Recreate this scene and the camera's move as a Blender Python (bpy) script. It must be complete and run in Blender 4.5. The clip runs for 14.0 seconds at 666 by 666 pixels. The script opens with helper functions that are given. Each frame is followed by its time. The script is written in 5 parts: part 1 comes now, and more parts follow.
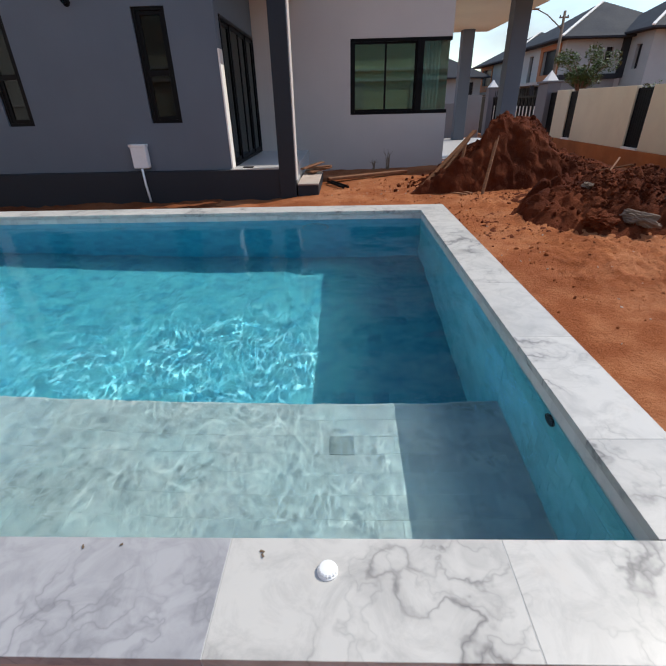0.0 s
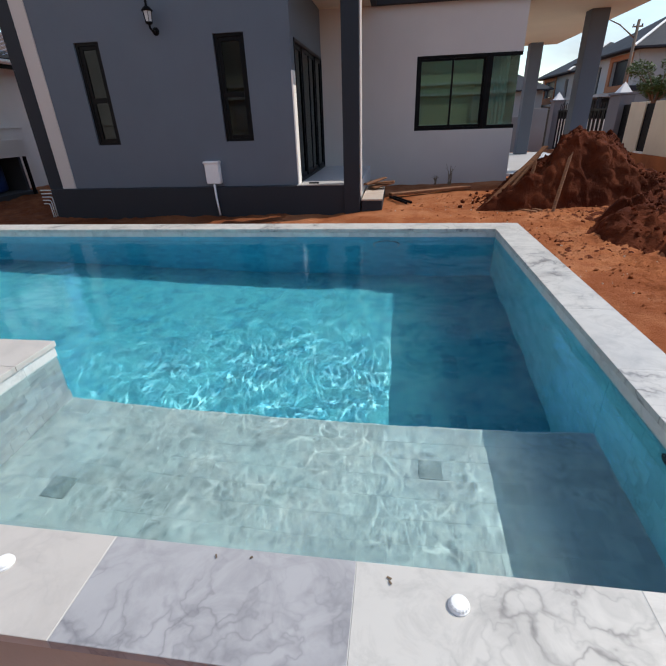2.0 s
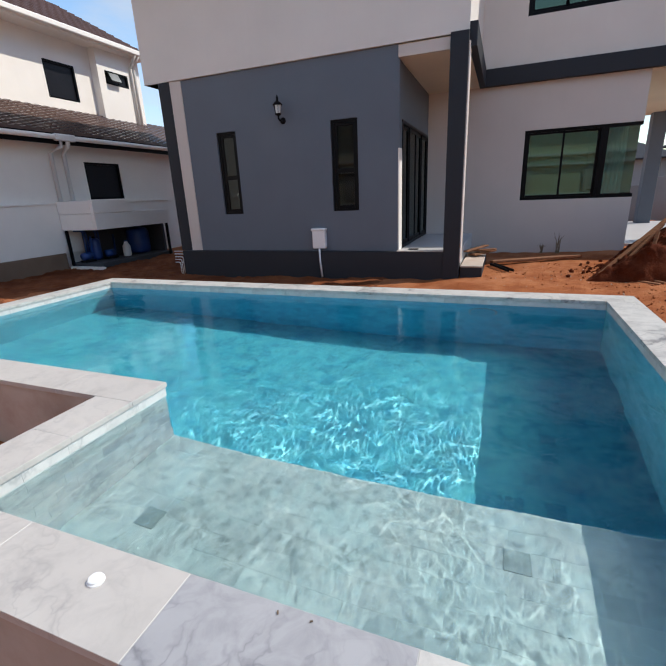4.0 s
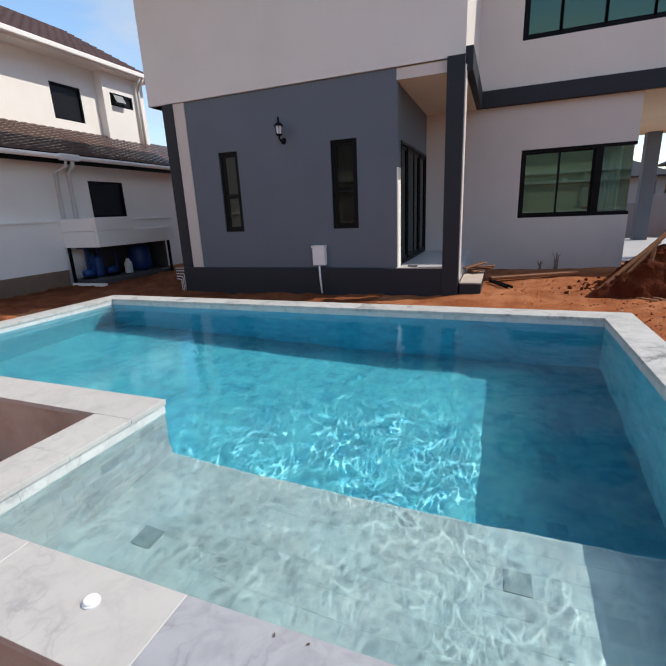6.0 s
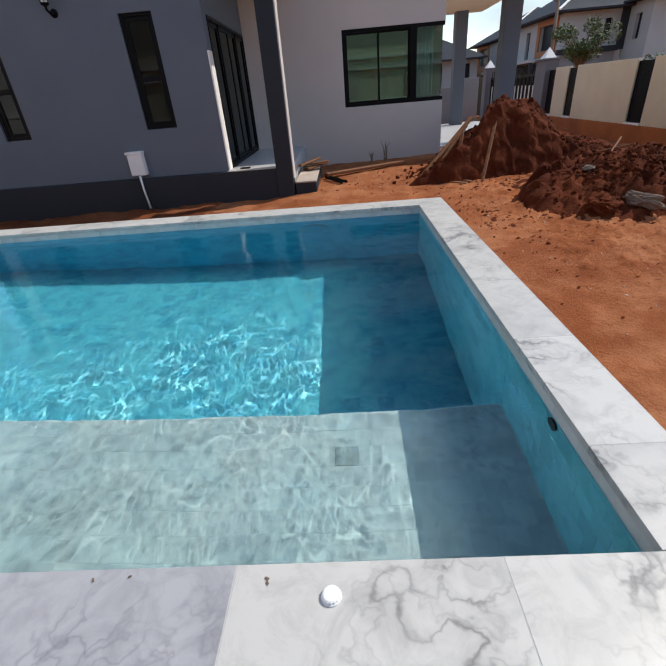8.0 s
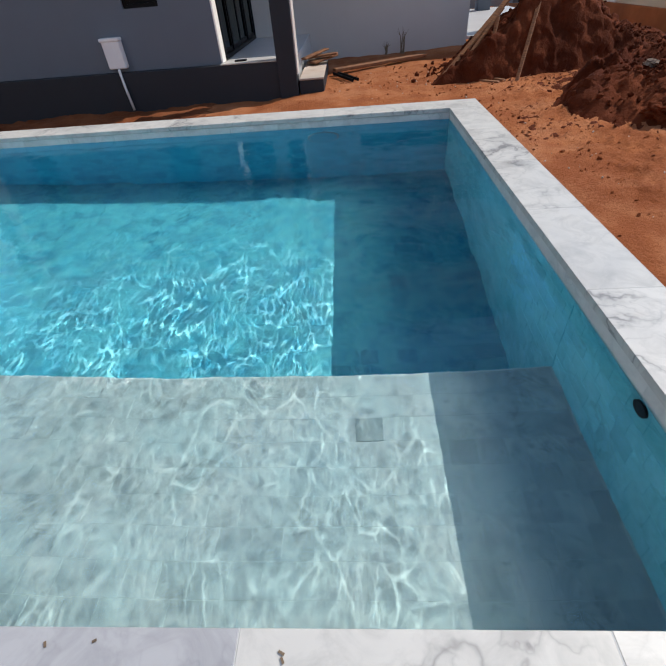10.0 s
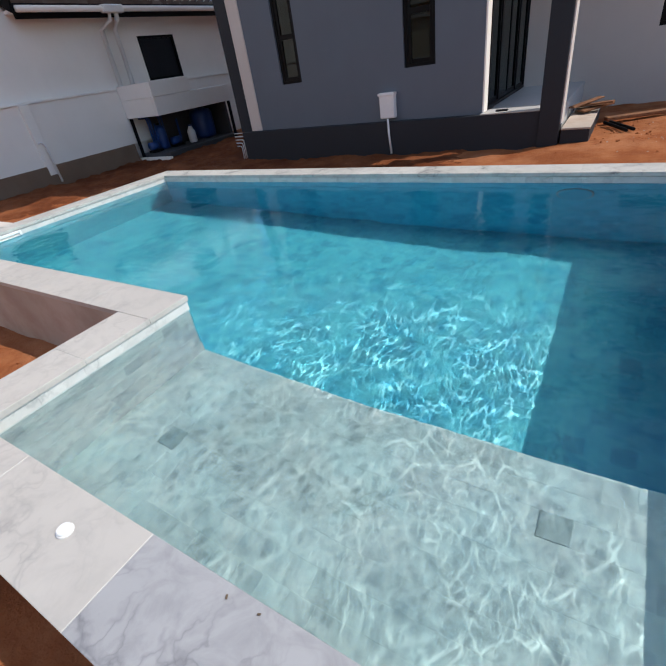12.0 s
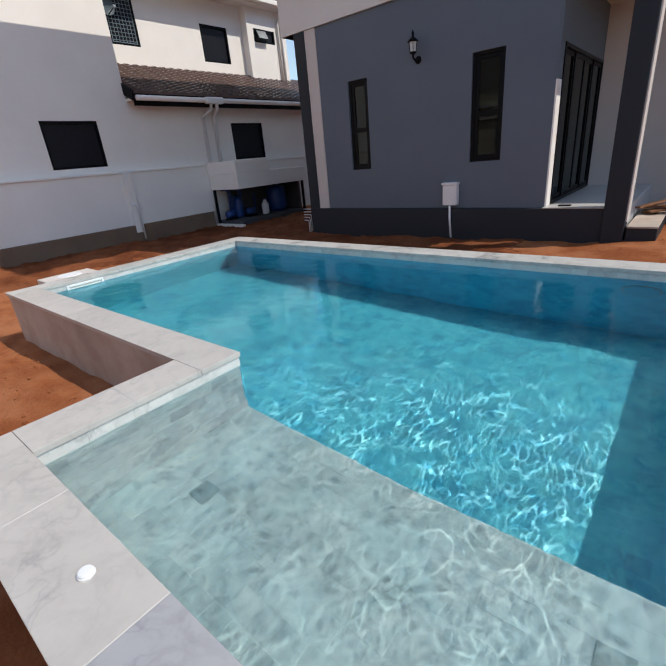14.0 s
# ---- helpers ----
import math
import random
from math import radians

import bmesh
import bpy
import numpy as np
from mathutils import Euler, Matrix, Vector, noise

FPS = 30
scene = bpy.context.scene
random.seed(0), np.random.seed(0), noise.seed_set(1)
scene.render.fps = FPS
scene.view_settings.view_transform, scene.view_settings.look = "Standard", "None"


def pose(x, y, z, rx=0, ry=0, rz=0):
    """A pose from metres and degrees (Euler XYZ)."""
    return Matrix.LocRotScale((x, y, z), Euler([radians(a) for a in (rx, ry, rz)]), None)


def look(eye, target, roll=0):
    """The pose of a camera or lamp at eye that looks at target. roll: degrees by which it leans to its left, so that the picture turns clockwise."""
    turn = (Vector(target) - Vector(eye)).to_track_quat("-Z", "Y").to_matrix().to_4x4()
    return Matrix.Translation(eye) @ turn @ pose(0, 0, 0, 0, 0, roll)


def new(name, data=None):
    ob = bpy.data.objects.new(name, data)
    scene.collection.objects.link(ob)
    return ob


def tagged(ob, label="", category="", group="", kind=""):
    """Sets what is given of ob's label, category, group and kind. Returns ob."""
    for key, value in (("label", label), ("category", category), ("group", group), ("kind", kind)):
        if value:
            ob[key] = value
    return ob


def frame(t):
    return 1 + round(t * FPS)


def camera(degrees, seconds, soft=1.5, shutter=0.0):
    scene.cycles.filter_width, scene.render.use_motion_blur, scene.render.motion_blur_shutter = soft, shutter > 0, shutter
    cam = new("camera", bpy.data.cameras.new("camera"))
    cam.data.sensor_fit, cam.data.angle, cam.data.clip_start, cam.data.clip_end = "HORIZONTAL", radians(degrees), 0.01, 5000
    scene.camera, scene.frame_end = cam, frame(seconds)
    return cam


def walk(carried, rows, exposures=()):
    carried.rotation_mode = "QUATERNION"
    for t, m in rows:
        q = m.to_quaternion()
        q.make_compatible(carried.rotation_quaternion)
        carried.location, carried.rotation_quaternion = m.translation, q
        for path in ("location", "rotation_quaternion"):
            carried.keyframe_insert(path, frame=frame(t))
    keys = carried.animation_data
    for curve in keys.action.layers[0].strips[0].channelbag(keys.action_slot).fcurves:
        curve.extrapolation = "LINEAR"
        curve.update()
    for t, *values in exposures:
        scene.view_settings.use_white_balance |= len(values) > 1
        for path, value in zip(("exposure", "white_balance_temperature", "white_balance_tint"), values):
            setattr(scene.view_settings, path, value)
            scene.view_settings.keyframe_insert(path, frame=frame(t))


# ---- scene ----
cam = camera(75.8, 14.0)
PATH = [
    (0, (0.257, -0.755, 0.878), (0.197, 1.007, -0.066), -1.4),
    (0.5, (0.223, -0.757, 0.887), (0.125, 1.0, -0.065), -1.6),
    (1, (0.157, -0.754, 0.895), (0.016, 1.003, -0.05), -2.0),
    (1.5, (0.096, -0.759, 0.919), (-0.081, 1.004, -0.01), -1.9),
    (2, (0.055, -0.771, 0.928), (-0.216, 0.999, 0.037), -2.1),
    (2.5, (0.037, -0.776, 0.935), (-0.398, 1.007, 0.139), -2.6),
    (3, (0.05, -0.778, 0.939), (-0.543, 1.005, 0.253), -3.1),
    (3.5, (0.072, -0.787, 0.94), (-0.615, 0.982, 0.31), -3.0),
    (4, (0.092, -0.797, 0.949), (-0.611, 0.972, 0.334), -2.6),
    (6.3, (0.109, -0.805, 0.962), (-0.598, 0.986, 0.421), -2.7),
    (6.5, (0.129, -0.804, 0.963), (-0.529, 0.974, 0.325), -3.1),
    (7, (0.17, -0.762, 0.927), (-0.158, 1.016, 0.071), -4.2),
    (7.5, (0.264, -0.741, 0.908), (0.099, 1.027, -0.013), -5.2),
    (8, (0.297, -0.719, 0.947), (0.198, 1.024, -0.028), -5.0),
    (8.2, (0.269, -0.653, 0.895), (0.19, 1.067, -0.123), -4.9),
    (10.3, (0.215, -0.337, 0.848), (0.065, 1.16, -0.47), -5.1),
    (10.5, (0.214, -0.335, 0.86), (0.017, 1.146, -0.47), -5.6),
    (11, (0.178, -0.335, 0.86), (-0.214, 1.131, -0.442), -6.1),
    (11.5, (0.207, -0.371, 0.927), (-0.546, 1.068, -0.24), -6.6),
    (12, (0.198, -0.357, 0.925), (-0.789, 1.016, -0.143), -9.3),
    (12.5, (0.196, -0.363, 0.926), (-0.909, 0.992, -0.045), -9.9),
    (13, (0.191, -0.364, 0.929), (-0.981, 1.001, 0.056), -8.9),
    (13.5, (0.193, -0.365, 0.93), (-1.002, 1.024, 0.127), -7.3),
    (14, (0.194, -0.367, 0.925), (-1.025, 1.026, 0.168), -5.4),
]
EXPOSURES = ((0, -0.33), (2, -0.31), (3, -0.20), (4, -0.20), (6.5, -0.20), (7.5, -0.32), (8.2, -0.29), (10.5, -0.27), (12, -0.25), (13, -0.29), (13.5, -0.37), (14, -0.43))
walk(cam, [(t, look(eye, target, roll)) for t, eye, target, roll in PATH], EXPOSURES)
# ---- sky, sun ----
SUN_EL, SUN_AZ = radians(50.4), radians(68.7)
to_sun = Vector((math.cos(SUN_EL) * math.sin(SUN_AZ), math.cos(SUN_EL) * math.cos(SUN_AZ), math.sin(SUN_EL)))
world = bpy.data.worlds.new("sky")
scene.world = world
world.use_nodes = True
wn, wl = world.node_tree.nodes, world.node_tree.links
sky = wn.new("ShaderNodeTexSky")
sky.sky_type, sky.sun_disc = "NISHITA", False
sky.sun_elevation, sky.sun_rotation = SUN_EL, SUN_AZ
sky.air_density, sky.dust_density, sky.ozone_density = 1.35, 0.2, 4.5
sky_co = wn.new("ShaderNodeTexCoord")
sky_map = wn.new("ShaderNodeMapping")
sky_map.inputs["Scale"].default_value = (1.0, 1.0, 2.6)
cloud = wn.new("ShaderNodeTexNoise")
cloud.inputs["Scale"].default_value, cloud.inputs["Detail"].default_value, cloud.inputs["Roughness"].default_value = 2.3, 8.0, 0.58
cloud_ramp = wn.new("ShaderNodeValToRGB")
cloud_ramp.color_ramp.elements[0].position, cloud_ramp.color_ramp.elements[1].position = 0.43, 0.64
height = wn.new("ShaderNodeSeparateXYZ")
haze = wn.new("ShaderNodeMapRange")
haze.inputs["From Min"].default_value, haze.inputs["From Max"].default_value = 0.08, 0.55
haze.inputs["To Min"].default_value, haze.inputs["To Max"].default_value = 0.9, 0.62
cover = wn.new("ShaderNodeMath")
cover.operation = "MULTIPLY"
cloud_mix = wn.new("ShaderNodeMixRGB")
cloud_mix.inputs[2].default_value = (3.2, 3.4, 3.7, 1)
wl.new(sky_co.outputs["Generated"], sky_map.inputs["Vector"])
wl.new(sky_map.outputs["Vector"], cloud.inputs["Vector"])
wl.new(cloud.outputs["Fac"], cloud_ramp.inputs["Fac"])
wl.new(sky_co.outputs["Generated"], height.inputs[0])
wl.new(height.outputs["Z"], haze.inputs["Value"])
wl.new(cloud_ramp.outputs["Color"], cover.inputs[0])
wl.new(haze.outputs["Result"], cover.inputs[1])
wl.new(cover.outputs[0], cloud_mix.inputs["Fac"])
wl.new(sky.outputs["Color"], cloud_mix.inputs[1])
wl.new(cloud_mix.outputs["Color"], wn["Background"].inputs["Color"])
wn["Background"].inputs["Strength"].default_value = 0.245

sun_data = bpy.data.lights.new("sun", "SUN")
sun_data.energy, sun_data.angle, sun_data.color = 4.8, radians(0.25), (1.0, 0.945, 0.84)
sun = new("sun", sun_data)
sun.matrix_world = look(to_sun * 60, (0, 0, 0))


# ---- materials ----
class Nodes:
    """A short way to write node materials."""

    def __init__(self, name):
        self.m = bpy.data.materials.new(name)
        self.m.use_nodes = True
        self.t = self.m.node_tree
        self.b = self.t.nodes["Principled BSDF"]
        self.out = self.t.nodes["Material Output"]

    def n(self, kind, **inputs):
        node = self.t.nodes.new("ShaderNode" + kind)
        for key, value in inputs.items():
            slot = int(key[1:]) if key[0] == "i" and key[1:].isdigit() else key.replace("_", " ")
            self.put(node.inputs[slot], value)
        return node

    def put(self, socket, value):
        if hasattr(value, "is_output"):
            self.t.links.new(value, socket)
        elif isinstance(value, (tuple, list)) and len(value) == 3 and socket.type == "RGBA":
            socket.default_value = (*value, 1)
        else:
            socket.default_value = value

    def place(self, scale=(1, 1, 1), shift=None):
        co = self.n("TexCoord").outputs["Object"]
        mp = self.n("Mapping", Vector=co, Scale=scale)
        if shift is not None:
            self.put(mp.inputs["Location"], shift)
        return mp.outputs["Vector"]

    def noise(self, vec, scale, detail=4.0, rough=0.55, distortion=0.0):
        return self.n("TexNoise", Vector=vec, Scale=scale, Detail=detail, Roughness=rough, Distortion=distortion).outputs["Fac"]

    def ramp(self, fac, *stops):
        node = self.n("ValToRGB", Fac=fac)
        el = node.color_ramp.elements
        while len(el) < len(stops):
            el.new(0.5)
        for e, (p, c) in zip(el, stops):
            e.position, e.color = p, (*c, 1) if isinstance(c, tuple) else (c, c, c, 1)
        return node.outputs["Color"]

    def mix(self, fac, a, b, how="MIX"):
        node = self.n("MixRGB", Fac=fac, Color1=a, Color2=b)
        node.blend_type = how
        return node.outputs["Color"]

    def math(self, op, a, b=0.0):
        node = self.n("Math", i0=a, i1=b)
        node.operation = op
        return node.outputs[0]

    def bump(self, height, strength, distance=0.01):
        self.put(self.b.inputs["Normal"], self.n("Bump", Height=height, Strength=strength, Distance=distance).outputs["Normal"])

    def set(self, **inputs):
        for key, value in inputs.items():
            self.put(self.b.inputs[key.replace("_", " ")], value)
        return self.m


def plaster(name, colour, spread=0.10, rough=0.75, stain=0.0, stain_colour=(0.3, 0.12, 0.05), relief=0.25):
    """Painted render: faint trowel waves, fine grain, streaks of dust."""
    k = Nodes(name)
    v = k.place()
    big = k.noise(v, 0.9, 5)
    fine = k.noise(v, 60, 3)
    streak = k.noise(k.place((5, 5, 0.35)), 1.6, 5)
    dark = tuple(c * (1 - spread) for c in colour)
    light = tuple(min(1.0, c * (1 + spread * 0.6)) for c in colour)
    base = k.ramp(big, (0.3, dark), (0.7, light))
    base = k.mix(k.ramp(streak, (0.5, 0.0), (0.8, 0.14)), base, tuple(c * 0.88 for c in colour))
    if stain:
        spots = k.ramp(k.noise(v, 2.2, 8, 0.65), (0.5, 0.0), (0.72, stain))
        base = k.mix(spots, base, stain_colour)
    k.set(Base_Color=base, Roughness=rough)
    k.bump(k.math("ADD", k.math("MULTIPLY", big, 0.6), k.math("MULTIPLY", fine, 0.25)), relief, 0.008)
    return k.m


def plain(name, colour, rough=0.45, metal=0.0, spread=0.12, scale=18, bump=0.06, shine=0.5):
    k = Nodes(name)
    v = k.place()
    g = k.noise(v, scale, 5)
    s = k.noise(v, scale * 0.12, 4)
    a = tuple(c * (1 - spread) for c in colour)
    b = tuple(min(1.0, c * (1 + spread)) for c in colour)
    base = k.mix(0.5, k.ramp(g, (0.3, a), (0.7, b)), k.ramp(s, (0.3, a), (0.7, b)))
    k.set(Base_Color=base, Roughness=k.ramp(s, (0.2, rough * 0.85), (0.8, min(1.0, rough * 1.2))), Metallic=metal, Specular_IOR_Level=shine)
    k.bump(g, bump, 0.003)
    return k.m


def marble(name, ground, vein, amount, bold=1.0):
    """Polished marble; every slab is cut from another place of the block."""
    k = Nodes(name)
    r = k.n("ObjectInfo").outputs["Random"]
    shift = k.n("CombineXYZ", X=k.math("MULTIPLY", r, 37.0), Y=k.math("MULTIPLY", r, 11.0), Z=k.math("MULTIPLY", r, 5.0)).outputs[0]
    v = k.place((1, 1, 1), shift)
    cloudy = k.noise(v, 3.2, 6, 0.6, 0.8)
    warp = k.n("TexNoise", Vector=v, Scale=2.6, Detail=5, Roughness=0.6).outputs["Color"]
    vv = k.mix(0.34, v, warp, "ADD")
    vv = k.mix(0.05, vv, k.n("TexNoise", Vector=v, Scale=13.0, Detail=4.0).outputs["Color"], "ADD")
    ridge = k.math("ABSOLUTE", k.math("SUBTRACT", k.noise(vv, 2.3, 2.2, 0.55), 0.5))
    fine = k.math("ABSOLUTE", k.math("SUBTRACT", k.noise(vv, 6.0, 2.5, 0.6), 0.5))
    lines = k.ramp(ridge, (0.0, 1.0), (0.005, 0.70), (0.013, 0.24), (0.055, 0.0))
    hair = k.ramp(fine, (0.0, 0.55), (0.012, 0.28), (0.035, 0.0))
    blotch = k.ramp(k.noise(v, 8.0, 7, 0.66, 0.9), (0.46, 0.0), (0.64, 0.52))
    gate = k.ramp(k.noise(v, 2.3, 3), (0.44, 0.0), (0.60, 1.0))
    base = k.ramp(cloudy, (0.25, tuple(c * 0.84 for c in ground)), (0.45, ground), (0.8, tuple(min(0.86, c * 1.05) for c in ground)))
    base = k.mix(k.math("MULTIPLY", blotch, amount), base, tuple((g + q) / 2 for g, q in zip(vein, ground)))
    base = k.mix(k.math("MULTIPLY", k.math("MULTIPLY", lines, gate), amount * bold), base, vein)
    base = k.mix(k.math("MULTIPLY", k.math("MULTIPLY", hair, gate), amount * 0.7), base, vein)
    tone = k.math("ADD", 0.93, k.math("MULTIPLY", r, 0.09))
    base = k.mix(1.0, base, tone, "MULTIPLY")
    base = k.mix(k.ramp(k.noise(v, 7, 6, 0.7), (0.6, 0.0), (0.8, 0.14)), base, (0.62, 0.46, 0.34))
    k.set(Base_Color=base, Roughness=k.ramp(cloudy, (0.3, 0.34), (0.7, 0.5)))
    k.bump(k.noise(v, 90, 2), 0.05, 0.002)
    return k.m


def pool_stone(name, deep, pale, dark, tone=1.0):
    """Green volcanic pool tile: mottled, each tile of its own tone."""
    k = Nodes(name)
    v = k.n("NewGeometry").outputs["Position"]
    r = k.math("FRACT", k.math("ADD", k.n("NewGeometry").outputs["Random Per Island"], k.n("ObjectInfo").outputs["Random"]))
    mottle = k.noise(v, 9, 7, 0.65, 0.6)
    spots = k.noise(v, 26, 5, 0.7)
    broad = k.noise(v, 1.5, 4)
    base = k.ramp(mottle, (0.38, deep), (0.57, pale))
    base = k.mix(k.ramp(k.noise(v, 3.4, 5, 0.6, 0.5), (0.42, 0.0), (0.62, 0.7)), base, (pale[0] * 0.84, pale[1] * 0.98, pale[2] * 1.01))
    base = k.mix(k.ramp(r, (0.0, 0.30 * tone), (0.22, 0.0), (0.75, 0.0), (1.0, 0.22 * tone)), base, dark)
    base = k.mix(k.ramp(spots, (0.57, 0.0), (0.74, 0.5)), base, dark)
    smear = k.math("ABSOLUTE", k.math("SUBTRACT", k.noise(v, 4.2, 6, 0.62, 1.1), 0.5))
    gate = k.ramp(k.noise(v, 2.3, 4), (0.52, 0.0), (0.68, 1.0))
    base = k.mix(k.math("MULTIPLY", k.ramp(smear, (0.0, 0.45), (0.03, 0.18), (0.08, 0.0)), gate), base, dark)
    nick = k.math("ABSOLUTE", k.math("SUBTRACT", k.noise(v, 11.0, 5, 0.6, 0.8), 0.5))
    some = k.ramp(k.noise(v, 4.5, 4, 0.6), (0.56, 0.0), (0.64, 1.0))
    base = k.mix(k.math("MULTIPLY", k.ramp(nick, (0.0, 0.45), (0.03, 0.22), (0.07, 0.0)), some), base, tuple(c * 0.6 for c in dark))
    base = k.mix(k.ramp(broad, (0.35, 0.0), (0.75, 0.30)), base, pale)
    k.set(Base_Color=base, Roughness=0.55)
    k.bump(mottle, 0.2, 0.004)
    return k.m


def red_earth(name, dry, wet, crumb):
    k = Nodes(name)
    v = k.place()
    big = k.noise(v, 0.55, 6, 0.6)
    mid = k.noise(v, 4.5, 7, 0.65)
    fine = k.noise(v, 42, 6, 0.7)
    pebble = k.n("TexVoronoi", Vector=v, Scale=34.0).outputs["Distance"]
    base = k.ramp(big, (0.32, wet), (0.62, dry))
    base = k.mix(k.ramp(mid, (0.36, 0.8), (0.62, 0.0)), base, wet)
    base = k.mix(k.ramp(fine, (0.62, 0.0), (0.8, 0.6)), base, crumb)
    dusty = k.ramp(k.noise(v, 1.1, 6, 0.7), (0.46, 0.0), (0.66, 0.65))
    base = k.mix(dusty, base, tuple(c * 1.12 for c in crumb))
    k.set(Base_Color=base, Roughness=0.95, Specular_IOR_Level=0.12)
    h = k.math("ADD", k.math("MULTIPLY", mid, 0.8), k.math("MULTIPLY", fine, 0.5))
    h = k.math("SUBTRACT", h, k.math("MULTIPLY", pebble, 0.12))
    k.bump(h, 0.9, 0.035)
    return k.m


def wood(name, pale, dark):
    k = Nodes(name)
    r = k.n("ObjectInfo").outputs["Random"]
    v = k.place((3, 3, 3), k.n("CombineXYZ", X=k.math("MULTIPLY", r, 9.0), Y=r, Z=r).outputs[0])
    g = k.noise(k.place((1.5, 1.5, 9)), 6, 6, 0.6, 1.5)
    base = k.ramp(g, (0.3, dark), (0.7, pale))
    base = k.mix(k.ramp(k.noise(v, 3, 5), (0.5, 0.0), (0.7, 0.5)), base, (0.22, 0.08, 0.035))
    k.set(Base_Color=base, Roughness=0.8)
    k.bump(g, 0.3, 0.004)
    return k.m


def glass(name, tint, gloss=1.0, coat=0.0, sheen=(0.95, 0.95, 0.95)):
    k = Nodes(name)
    fres = k.n("Fresnel", IOR=1.52).outputs[0]
    clear = k.n("BsdfTransparent", Color=tint)
    shine = k.n("BsdfGlossy", Color=sheen, Roughness=0.015)
    mixed = k.n("MixShader", i0=k.math("MINIMUM", k.math("ADD", k.math("MULTIPLY", fres, 1.15 * gloss), coat), 1.0), i1=clear.outputs[0], i2=shine.outputs[0])
    k.t.links.new(mixed.outputs[0], k.out.inputs["Surface"])
    return k.m


def caustic_gain(k, v):
    """Painted caustics: a drawn net that brightens or dims the sunlight passing through."""
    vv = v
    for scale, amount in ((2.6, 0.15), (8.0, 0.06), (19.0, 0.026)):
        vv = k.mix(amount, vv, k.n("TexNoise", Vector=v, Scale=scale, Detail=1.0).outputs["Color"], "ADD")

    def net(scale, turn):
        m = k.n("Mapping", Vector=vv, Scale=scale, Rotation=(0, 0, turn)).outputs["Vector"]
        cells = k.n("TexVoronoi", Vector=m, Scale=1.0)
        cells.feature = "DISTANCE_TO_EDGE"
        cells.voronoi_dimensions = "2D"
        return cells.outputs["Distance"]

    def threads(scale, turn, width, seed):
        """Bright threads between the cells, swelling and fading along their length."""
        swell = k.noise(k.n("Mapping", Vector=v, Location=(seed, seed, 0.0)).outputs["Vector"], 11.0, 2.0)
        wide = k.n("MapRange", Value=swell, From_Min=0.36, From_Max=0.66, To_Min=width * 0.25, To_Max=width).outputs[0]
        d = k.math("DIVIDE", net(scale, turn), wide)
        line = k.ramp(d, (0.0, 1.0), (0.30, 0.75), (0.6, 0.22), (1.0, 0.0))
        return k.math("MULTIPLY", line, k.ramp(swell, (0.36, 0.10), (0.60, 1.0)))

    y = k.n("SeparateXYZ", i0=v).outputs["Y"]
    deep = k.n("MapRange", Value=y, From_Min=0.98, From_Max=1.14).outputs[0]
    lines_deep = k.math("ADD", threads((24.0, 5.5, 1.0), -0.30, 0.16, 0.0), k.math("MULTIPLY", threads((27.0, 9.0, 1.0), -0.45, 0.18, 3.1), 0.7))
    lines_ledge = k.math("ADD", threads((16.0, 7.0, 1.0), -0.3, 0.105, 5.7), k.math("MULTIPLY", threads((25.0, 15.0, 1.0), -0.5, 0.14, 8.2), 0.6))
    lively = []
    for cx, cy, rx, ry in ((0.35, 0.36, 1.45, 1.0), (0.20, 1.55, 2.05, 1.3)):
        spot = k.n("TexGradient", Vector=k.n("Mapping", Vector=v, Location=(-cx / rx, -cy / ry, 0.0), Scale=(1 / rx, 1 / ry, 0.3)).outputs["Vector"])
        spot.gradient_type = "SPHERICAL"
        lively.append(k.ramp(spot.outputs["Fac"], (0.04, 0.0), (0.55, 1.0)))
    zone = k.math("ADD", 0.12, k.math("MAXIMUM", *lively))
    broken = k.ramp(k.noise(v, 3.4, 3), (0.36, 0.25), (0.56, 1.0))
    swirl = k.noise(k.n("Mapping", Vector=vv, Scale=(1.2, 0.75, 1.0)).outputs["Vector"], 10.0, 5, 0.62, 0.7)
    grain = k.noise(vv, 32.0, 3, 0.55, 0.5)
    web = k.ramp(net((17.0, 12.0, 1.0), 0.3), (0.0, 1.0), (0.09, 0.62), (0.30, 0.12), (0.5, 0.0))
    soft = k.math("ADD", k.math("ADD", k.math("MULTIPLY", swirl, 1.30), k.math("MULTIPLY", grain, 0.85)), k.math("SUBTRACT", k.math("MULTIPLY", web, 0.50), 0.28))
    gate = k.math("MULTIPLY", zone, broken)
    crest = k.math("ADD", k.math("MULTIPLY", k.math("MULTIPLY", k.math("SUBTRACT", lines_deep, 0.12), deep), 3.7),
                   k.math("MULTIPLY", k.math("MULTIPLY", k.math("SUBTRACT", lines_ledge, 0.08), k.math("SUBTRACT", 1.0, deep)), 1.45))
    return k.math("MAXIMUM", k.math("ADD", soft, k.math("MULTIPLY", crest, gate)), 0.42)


def caustic_tint(k, v):
    """Painted caustics by colour: over the deep floor red is raised to whiten them."""
    gain = caustic_gain(k, v)
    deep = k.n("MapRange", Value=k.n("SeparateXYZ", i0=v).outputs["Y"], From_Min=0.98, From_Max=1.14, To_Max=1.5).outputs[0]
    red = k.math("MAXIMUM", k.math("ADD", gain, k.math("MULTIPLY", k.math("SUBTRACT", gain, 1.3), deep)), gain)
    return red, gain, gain


